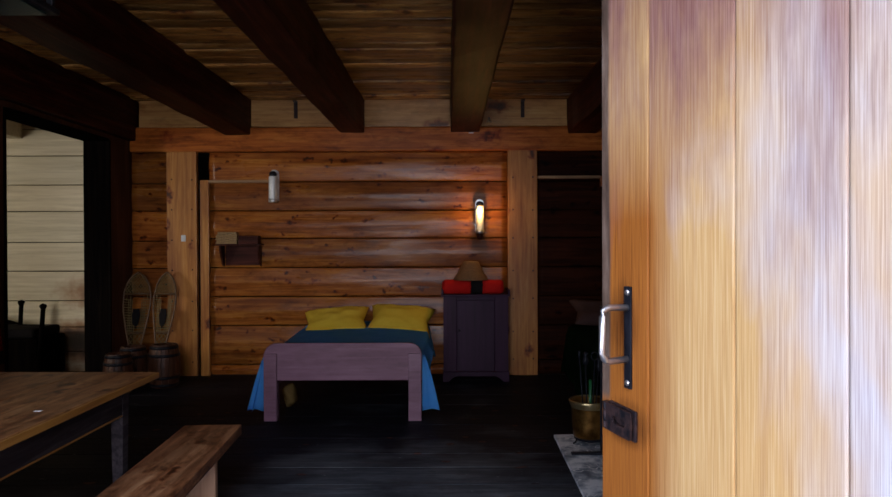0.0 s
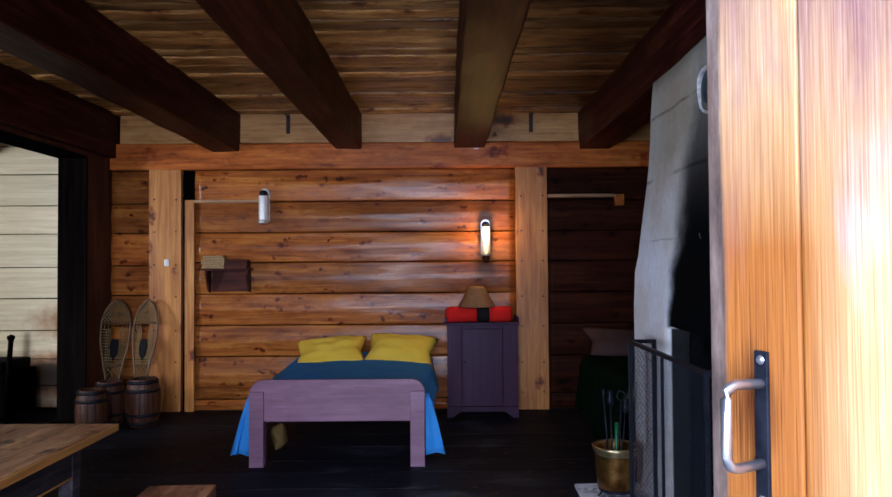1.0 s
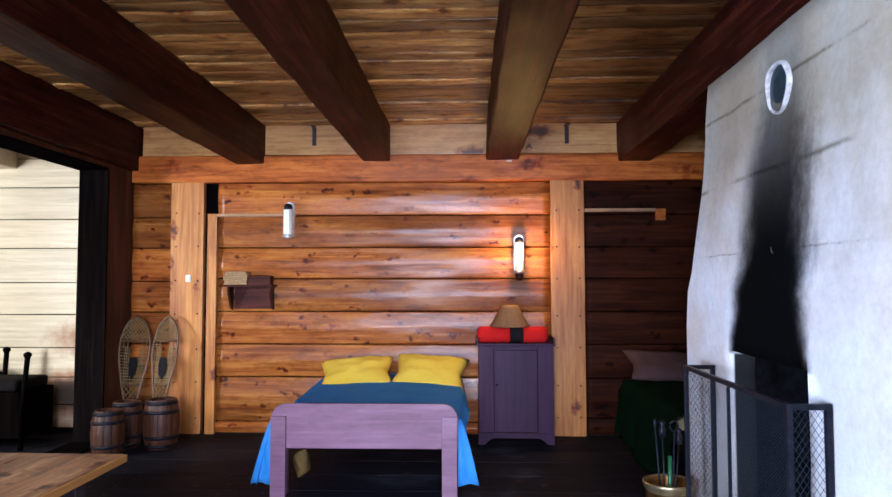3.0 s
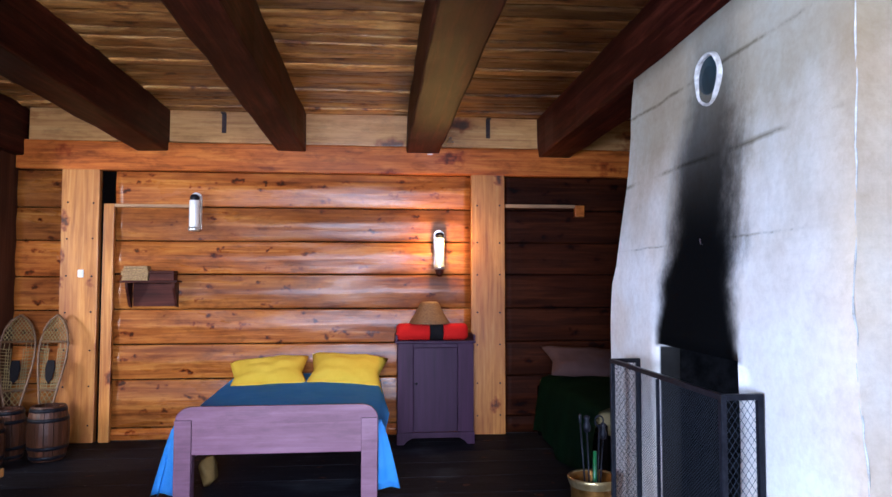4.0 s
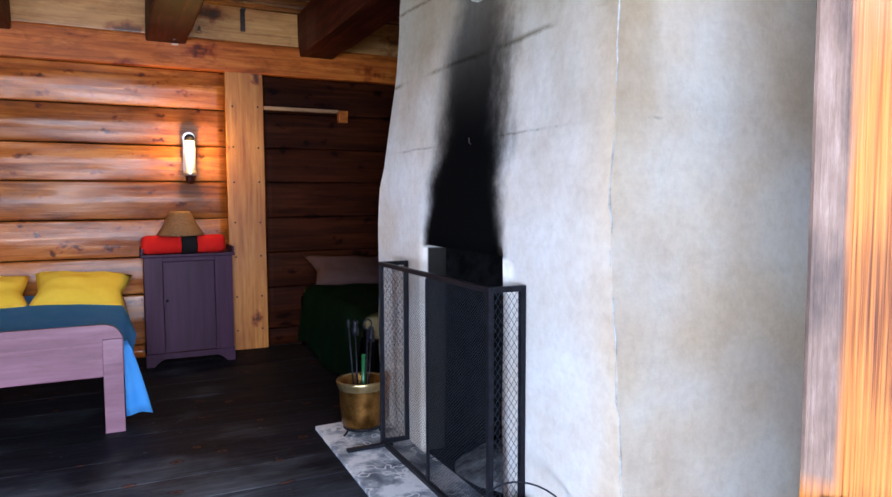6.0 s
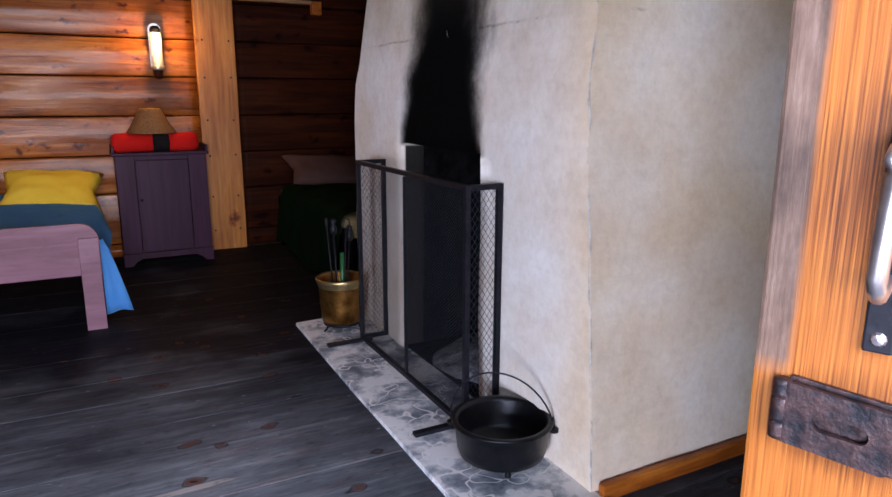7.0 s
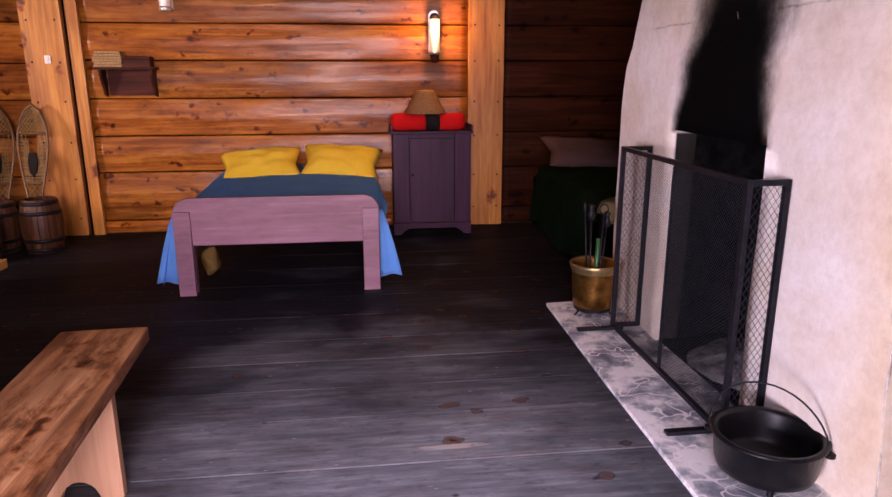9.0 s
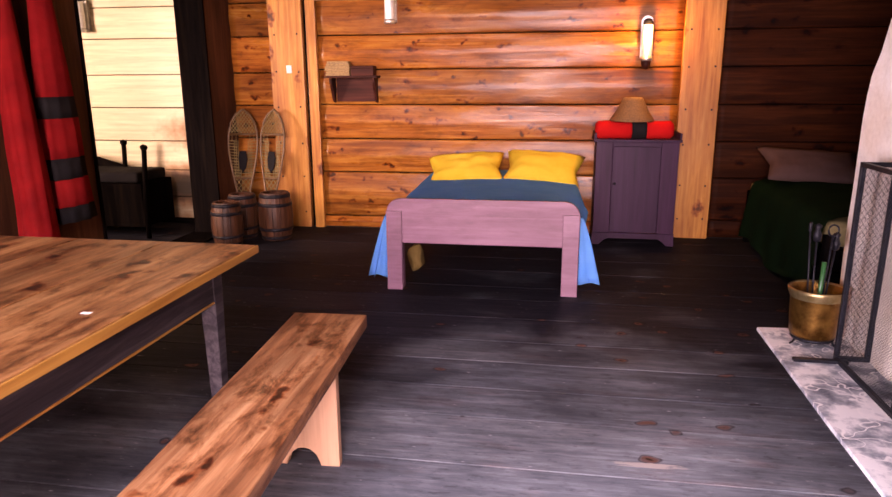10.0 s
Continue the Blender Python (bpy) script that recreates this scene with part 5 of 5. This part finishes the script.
bench = thing("bench", (-1.15, 2.4, 0), "long worn plank bench on cut-out board legs", "bench")
MB = pose(-1.206, 3.398, 0, 0, 0, 3.2)
seat = rough_beam(-0.155, 0.155, -1.95, 0.0, 0.388, 0.442, 0.006, 0.25, 0.004, 6.0)
bmesh.ops.transform(seat, matrix=MB, verts=seat.verts)
part("seat", seat, BENCHTOP, bench)
for ly in (-0.42, -1.56):
    pts = [(-0.135, 0.387), (-0.135, 0.0)]
    for k in range(11):
        a = math.pi * k / 10
        pts.append((-0.065 * math.cos(a), 0.0 + 0.075 * math.sin(a)))
    pts += [(0.135, 0.0), (0.135, 0.387)]
    bm = prism(pts, ly - 0.02, ly + 0.02, "y", 0.003)
    bmesh.ops.transform(bm, matrix=MB, verts=bm.verts)
    part("leg", bm, BENCHLEG, bench, "pale board leg with an arched cut-out")


# ---------- fire screen, pot and bucket ----------
screen = thing("fire_screen", (1.2, 3.66, 0), "black iron fire screen of three mesh panels", "fire screen")
SX, SW, SY0, SY1, SZ = 1.120, 1.262, 3.070, 4.246, 0.998


def bar(p, q, r=0.011):
    lo = [min(a, b) - r for a, b in zip(p, q)]
    hi = [max(a, b) + r for a, b in zip(p, q)]
    return (lo[0], hi[0], lo[1], hi[1], lo[2], hi[2])


def mesh_panel(axis, a0, a1, fixed, z0, z1, pitch=0.024):
    """Diamond wire between two uprights."""
    bm = bmesh.new()
    L, Hh = a1 - a0, z1 - z0
    slope = 1.5 if pitch > 0.02 else 0.75
    k = 0
    span = L + Hh / slope
    while k * pitch < span:
        c = k * pitch
        for sgn in (1, -1):
            # line u = c - z / slope
            zlo = max(0.0, (c - L) * slope)
            zhi = min(Hh, c * slope)
            if zhi - zlo > 0.01:
                us = [c - zlo / slope, c - zhi / slope]
                if sgn < 0:
                    us = [L - u for u in us]
                pts = []
                for u, z in zip(us, (zlo, zhi)):
                    pts.append((fixed, a0 + u, z0 + z) if axis == "y" else (a0 + u, fixed, z0 + z))
                tube(pts, 0.0011 if pitch > 0.02 else 0.0008, 3, bm)
        k += 1
    return bm


for y in (SY0, SY1):
    part("corner_post", boxes(bar((SX, y, 0.03), (SX, y, SZ)), bevel=0.002), IRON, screen)
    part("back_post", boxes(bar((SW, y, 0.03), (SW, y, SZ)), bevel=0.002), IRON, screen)
    for z in (0.03, SZ):
        part("end_rail", boxes(bar((SX + 0.022, y, z), (SW - 0.022, y, z)), bevel=0.002), IRON, screen)
    tagged(part("end_mesh", mesh_panel("x", SX + 0.008, SW - 0.008, y, 0.036, SZ - 0.008), WIRE, screen, "black diamond wire mesh"), kind="stuff")
for z in (0.03, SZ):
    part("front_rail", boxes(bar((SX, SY0 + 0.022, z), (SX, SY1 - 0.022, z)), bevel=0.002), IRON, screen)
part("middle_bar", boxes(bar((SX, 3.65, 0.052), (SX, 3.65, SZ - 0.022), 0.007), bevel=0.002), IRON, screen)
tagged(part("front_mesh", mesh_panel("y", SY0 + 0.008, SY1 - 0.008, SX, 0.036, SZ - 0.008, 0.019), WIRE, screen, "black diamond wire mesh"), kind="stuff")
for y in (SY0 + 0.03, SY1 - 0.04):
    part("foot", boxes((0.905, 1.16, y - 0.017, y + 0.017, 0.0195, 0.037), bevel=0.005), IRON, screen)

pot = thing("cooking_pot", (1.115, 2.785, 0.018), "black cast iron pot on short feet with a wire bail", "pot")
PC = (1.115, 2.785, 0.0)
part("body", lathe([(0.0, 0.052), (0.137, 0.052), (0.156, 0.064), (0.165, 0.09), (0.175, 0.180), (0.186, 0.187), (0.186, 0.196), (0.167, 0.196), (0.161, 0.180), (0.152, 0.09), (0.137, 0.07), (0.0, 0.066)], PC, 36), CASTIRON, pot, "", True)
for k in range(3):
    a = radians(250 + 120 * k)
    part("foot", lathe([(0.0, 0.0185), (0.012, 0.0185), (0.010, 0.04), (0.014, 0.062), (0.0, 0.062)], (PC[0] + 0.108 * math.cos(a), PC[1] + 0.108 * math.sin(a), 0.0), 10), CASTIRON, pot)
BD = Vector((0.80, -0.60, 0)).normalized()
pts = []
for k in range(21):
    a = math.pi * k / 20
    pts.append(Vector(PC) + BD * (0.188 * math.cos(a)) + Vector((0, 0, 0.162 + 0.20 * math.sin(a))) + Vector((-0.3, 0.4, 0)) * 0.06 * math.sin(a))
part("bail", tube(pts, 0.0035, 8), IRON, pot, "", True)
for sgn in (1, -1):
    c = Vector(PC) + BD * 0.186 * sgn
    part("ear", lathe([(0.006, -0.012), (0.018, -0.006), (0.018, 0.006), (0.006, 0.012), (0.006, -0.012)], (c.x, c.y, 0.160), 12), CASTIRON, pot)

bucket = thing("brass_bucket", (1.085, 4.49, 0.018), "aged brass bucket on a low iron trivet", "bucket")
BC = (1.085, 4.49, 0.0)
part("body", lathe([(0.0, 0.062), (0.108, 0.062), (0.114, 0.075), (0.121, 0.16), (0.127, 0.27), (0.138, 0.300), (0.142, 0.318), (0.138, 0.324), (0.132, 0.316), (0.122, 0.28), (0.110, 0.09), (0.0, 0.08)], BC, 36), BRASS, bucket, "", True)
part("rim", lathe([(0.1285, 0.272), (0.1395, 0.300), (0.1438, 0.318), (0.139, 0.326), (0.1315, 0.3165)], BC, 36), PALEBRASS, bucket, "bright worn brass rim", True)
tri = part("trivet", tube([(BC[0] + 0.10 * math.cos(2 * math.pi * k / 24), BC[1] + 0.10 * math.sin(2 * math.pi * k / 24), 0.052) for k in range(24)], 0.008, 6, None, True), IRON, bucket)
for k in range(3):
    a = radians(200 + 120 * k)
    px, py = BC[0] + 0.10 * math.cos(a), BC[1] + 0.10 * math.sin(a)
    part("leg", tube([(px, py, 0.05), (px + 0.012 * math.cos(a), py + 0.012 * math.sin(a), 0.03), (px + 0.03 * math.cos(a), py + 0.03 * math.sin(a), 0.0225)], 0.006, 6), IRON, tri)
for k, (dx, dy, top, kind) in enumerate(((-0.05, 0.02, 0.64, 0), (-0.01, 0.05, 0.57, 1), (0.03, 0.0, 0.60, 2), (0.06, 0.04, 0.53, 1), (0.0, -0.03, 0.47, 3))):
    base = (BC[0] + dx * 0.6, BC[1] + dy * 0.6, 0.083)
    tip = (BC[0] + dx * 1.3, BC[1] + dy * 1.3, top)
    tool = thing("fire_tool", base, ("green enamelled rod standing in the brass bucket" if kind == 3 else "dark iron fire tool standing in the brass bucket"), "fire tool", "fire tools")
    part("rod", tube([base, tip], 0.012 if kind == 3 else 0.005, 8), GREENENAMEL if kind == 3 else IRON, tool, "", True)
    if kind == 1:
        part("grip", lathe([(0.0, -0.02), (0.018, -0.01), (0.022, 0.02), (0.012, 0.05), (0.02, 0.07), (0, 0.085)], tip, 12), IRON, tool, "", True)
    elif kind == 2:
        part("grip", tube([(tip[0] + 0.025 * math.cos(a), tip[1], tip[2] + 0.03 + 0.03 * math.sin(a)) for a in [2 * math.pi * q / 12 for q in range(12)]], 0.005, 6, None, True), IRON, tool, "", True)
    elif kind == 0:
        part("grip", lathe([(0, -0.03), (0.008, -0.02), (0.010, 0.02), (0, 0.03)], tip, 10), IRON, tool, "", True)


# ---------- second bed behind the chimney ----------
bed2 = thing("bed", (1.8, 6.1, 0), "low dark wooden bed in the corner", "bed")
part("frame", boxes((1.36, 1.40, 5.2, 7.0, 0.22, 0.36), (2.18, 2.22, 5.2, 7.0, 0.22, 0.36), (1.401, 2.179, 5.2, 5.24, 0.22, 0.36), (1.401, 2.179, 6.96, 7.0, 0.22, 0.36), bevel=0.004), DARKWOOD, bed2)
for x0 in (1.355, 2.165):
    for y0 in (5.19, 6.95):
        part("leg", boxes((x0, x0 + 0.06, y0, y0 + 0.06, 0.0, 0.45), bevel=0.004), DARKWOOD, bed2)
tagged(part("mattress", rough_beam(1.37, 2.21, 5.22, 7.0, 0.365, 0.53, 0.05, 0.25, 0.012, 2), TICKING, None, "", True), "thin mattress under a dark green blanket", "mattress")
blanket("green_blanket", 1.36, 2.22, 5.20, 6.85, 0.545, lambda yy, side: 0.06 + 0.04 * math.sin(yy * 5), GREEN_DIM, "dark green wool blanket hanging to the floor", 9.0, 0.05)
pillow("pillow", (1.75, 6.70, 0.70), (0.80, 0.44, 0.16), pose(0, 0, 0, 30, 4, 4), BEIGE_DIM, "beige pillow on the corner bed, coloured dark for the corner's shade", 4.0)

# ---------- coats on the side wall ----------


def hanging_coat(y0, y1, ztop, zbot, bands, label, seed):
    """A blanket coat on a peg: a flaring, folded body; bands of (upper share, lower share, material)."""
    t = thing("blanket_coat", (XL + 0.02, (y0 + y1) / 2, zbot), label, "coat", "coats on the wall")
    ym, n = (y0 + y1) / 2, 28
    for name, f0, f1, mt in bands:
        bm = bmesh.new()
        rows = []
        k = max(2, int((f1 - f0) * 16))
        for i in range(k + 1):
            f = f0 + (f1 - f0) * i / k
            z = ztop + (zbot - ztop) * f
            hw = (y1 - y0) / 2 * (0.42 + 0.58 * min(1, f * 1.6) ** 0.6)
            dp = 0.045 + 0.035 * f
            row = []
            for q in range(n):
                a = 2 * math.pi * q / n
                fold = 1 + 0.17 * f * math.sin(a * 9 + seed + z * 1.5) + 0.10 * noise.noise(Vector((math.cos(a) * 2, z * 3, seed)))
                row.append(bm.verts.new((XL + 0.022 + dp * (1 + math.sin(a) * fold), ym + hw * math.cos(a) * fold, z)))
            rows.append(row)
        for a, b in zip(rows, rows[1:]):
            for q in range(n):
                bm.faces.new((a[q], a[(q + 1) % n], b[(q + 1) % n], b[q]))
        bm.faces.new(rows[0])
        bm.faces.new(rows[-1])
        part(name, bm, mt, t, "", True)
    part("peg", tube([(XL, ym, ztop - 0.02), (XL + 0.12, ym, ztop + 0.02)], 0.012, 8), SHELFWOOD, t)


hanging_coat(4.42, 4.72, 1.95, 0.55, (("upper_body", 0.0, 0.46, COATWOOL), ("black_stripe", 0.461, 0.55, BLACKWOOL), ("middle_body", 0.551, 0.72, COATWOOL), ("black_stripe", 0.721, 0.81, BLACKWOOL), ("skirt", 0.811, 0.93, COATWOOL), ("hem", 0.931, 1.0, BLACKWOOL)), "red wool blanket coat with black stripes on a peg", 1.0)
hanging_coat(4.16, 4.38, 1.95, 0.45, (("body", 0.0, 1.0, COATWOOL),), "plain red wool coat on a peg", 5.0)

# ---------- lantern over the entry ----------
lan = thing("ceiling_lantern", (-1.42, 1.75, 2.2), "square greenish metal lantern with glass panes under the ceiling", "lantern")
LX0, LX1, LY0, LY1 = -1.60, -1.22, 1.62, 1.98
part("base", boxes((LX0, LX1, LY0, LY1, 2.205, 2.225), bevel=0.004), IRON, lan)
part("bottom_pane", boxes((LX0 + 0.03, LX1 - 0.03, LY0 + 0.03, LY1 - 0.03, 2.198, 2.2045)), DARKGLASS, lan)
for x in (LX0 + 0.01, LX1 - 0.03):
    for y in (LY0 + 0.01, LY1 - 0.03):
        part("corner_bar", boxes((x, x + 0.02, y, y + 0.02, 2.226, 2.50), bevel=0.002), IRON, lan)
part("roof", boxes((LX0 - 0.01, LX1 + 0.01, LY0 - 0.01, LY1 + 0.01, 2.501, 2.53), bevel=0.004), IRON, lan)
part("hanger", tube([((LX0 + LX1) / 2, (LY0 + LY1) / 2, 2.531), ((LX0 + LX1) / 2, (LY0 + LY1) / 2, CEIL_Z + 0.03)], 0.012, 8), IRON, lan)

# ---------- next room ----------
structure("white_beam", rough_beam(-4.86, -4.58, YF, WALL_Y + 0.02, 2.60, 3.0, 0.01, 0.4, 0.005, 2), WHITEWOOD, "whitewashed ceiling beam in the next room", "beam")
structure("baseboard_side_room", boxes((-6.75, XL - 0.26, 7.05, 7.085, 0.0, 0.05), bevel=0.004), DARKWOOD, "dark baseboard of the next room", "baseboard")
# the jamb's unlit look is put into its near-black colour
jamb = structure("door_frame", boxes((XL - 0.26, XL + 0.012, 6.598, 6.619, 0.0, 2.5), (XL - 0.26, XL + 0.012, 4.962, 4.985, 0.0, 2.5), (XL - 0.26, XL + 0.012, 4.99, 6.59, 2.492, 2.515), bevel=0.003), DARKWOOD, "black frame of the side doorway, its shade put into the colour", "door frame")
structure("threshold", boxes((XL - 0.27, XL + 0.03, 4.99, 6.59, 0.0005, 0.022), bevel=0.006), DARKWOOD, "dark worn threshold of the side doorway", "threshold")
settle = thing("settle", (-4.6, 6.5, 0), "black wooden settle with knobbed corner posts", "settle")
part("seat_box", boxes((-5.4, -3.98, 6.35, 6.85, 0.10, 0.50), bevel=0.01), DARKWOOD, settle)
part("cushion", rough_beam(-5.38, -4.02, 6.37, 6.83, 0.501, 0.60, 0.03, 0.3, 0.012, 5), BLACKWOOL, settle, "black wool cushion", True)
back_pts = [(-5.4, 0.51), (-4.42, 0.51), (-4.46, 0.60), (-4.75, 0.68), (-5.0, 0.72), (-5.4, 0.74)]
part("back_rest", prism(back_pts, 6.84, 6.875, "y", 0.004), DARKWOOD, settle)
for (x, y, x2, y2, z) in ((-3.96, 6.36, -3.90, 6.33, 0.80), (-4.44, 6.80, -4.40, 6.78, 0.80), (-5.42, 6.36, -5.44, 6.33, 0.80)):
    p = part("post", tube([(x, y, 0.0), (x, y, 0.3), (x2, y2, z)], 0.022, 10), DARKWOOD, settle, "", True)
    part("knob", lathe([(0.0, -0.03), (0.02, -0.025), (0.034, 0.0), (0.03, 0.02), (0.0, 0.035)], (x2, y2, z + 0.025), 14), DARKWOOD, p, "", True)

# ---------- planks of the walls ----------
rng = random.Random(11)


def plank_wall(x0, x1, seams, material, bulge, wall, seed):
    for k, (a, b) in enumerate(zip(seams, seams[1:])):
        part("plank", plank_bm(x0, x1, WALL_Y, a, b, bulge, seed + k * 2.7), material, wall, "", True)


SEAMS = (0.0, 0.113, 0.544, 0.859, 1.177, 1.495, 1.80, 2.115, 2.44)
plank_wall(-2.522, 0.735, SEAMS, CEDAR, 0.021, wall_north, 1.0)
# beyond the right post: shaded copy of the cedar planks
plank_wall(1.060, 2.72, (0.0, 0.16, 0.54, 0.86, 1.177, 1.495, 1.80, 2.115, 2.44), CEDAR_SHADED, 0.012, wall_north, 40.0)
plank_wall(XL + 0.005, -2.93, (0.0, 0.20, 0.52, 0.86, 1.17, 1.47, 1.80, 2.10, 2.44), CEDAR, 0.020, wall_north, 80.0)
plank_wall(-6.74, XL - 0.255, (0.0, 0.26, 0.53, 0.82, 1.145, 1.46, 1.80, 2.09, 2.41, 2.70, 2.98), WHITEWOOD, 0.004, wall_north, 120.0)

# ---------- floorboards ----------
y, k = 0.0, 0
while y < 7.06:
    w = rng.uniform(0.27, 0.40)
    y1 = min(y + w, 7.095)
    for xa, xb in ((-6.74, XL - 0.12), (XL - 0.12, 2.74)):
        bm = boxes((xa + 0.0015, xb - 0.0015, y + 0.0022, y1 - 0.0022, -0.034, 0.0), bevel=0.002)
        n = int((xb - xa) / 0.35)
        for i in range(1, n):
            bmesh.ops.bisect_plane(bm, geom=bm.verts[:] + bm.edges[:] + bm.faces[:], plane_co=(xa + (xb - xa) * i / n, 0, 0), plane_no=(1, 0, 0))
        for v in bm.verts:
            if v.co.z > -0.01:
                v.co.z += 0.0025 * noise.noise(Vector((v.co.x * 2, y * 7, 1.0))) - 0.002
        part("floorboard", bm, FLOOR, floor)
    y = y1
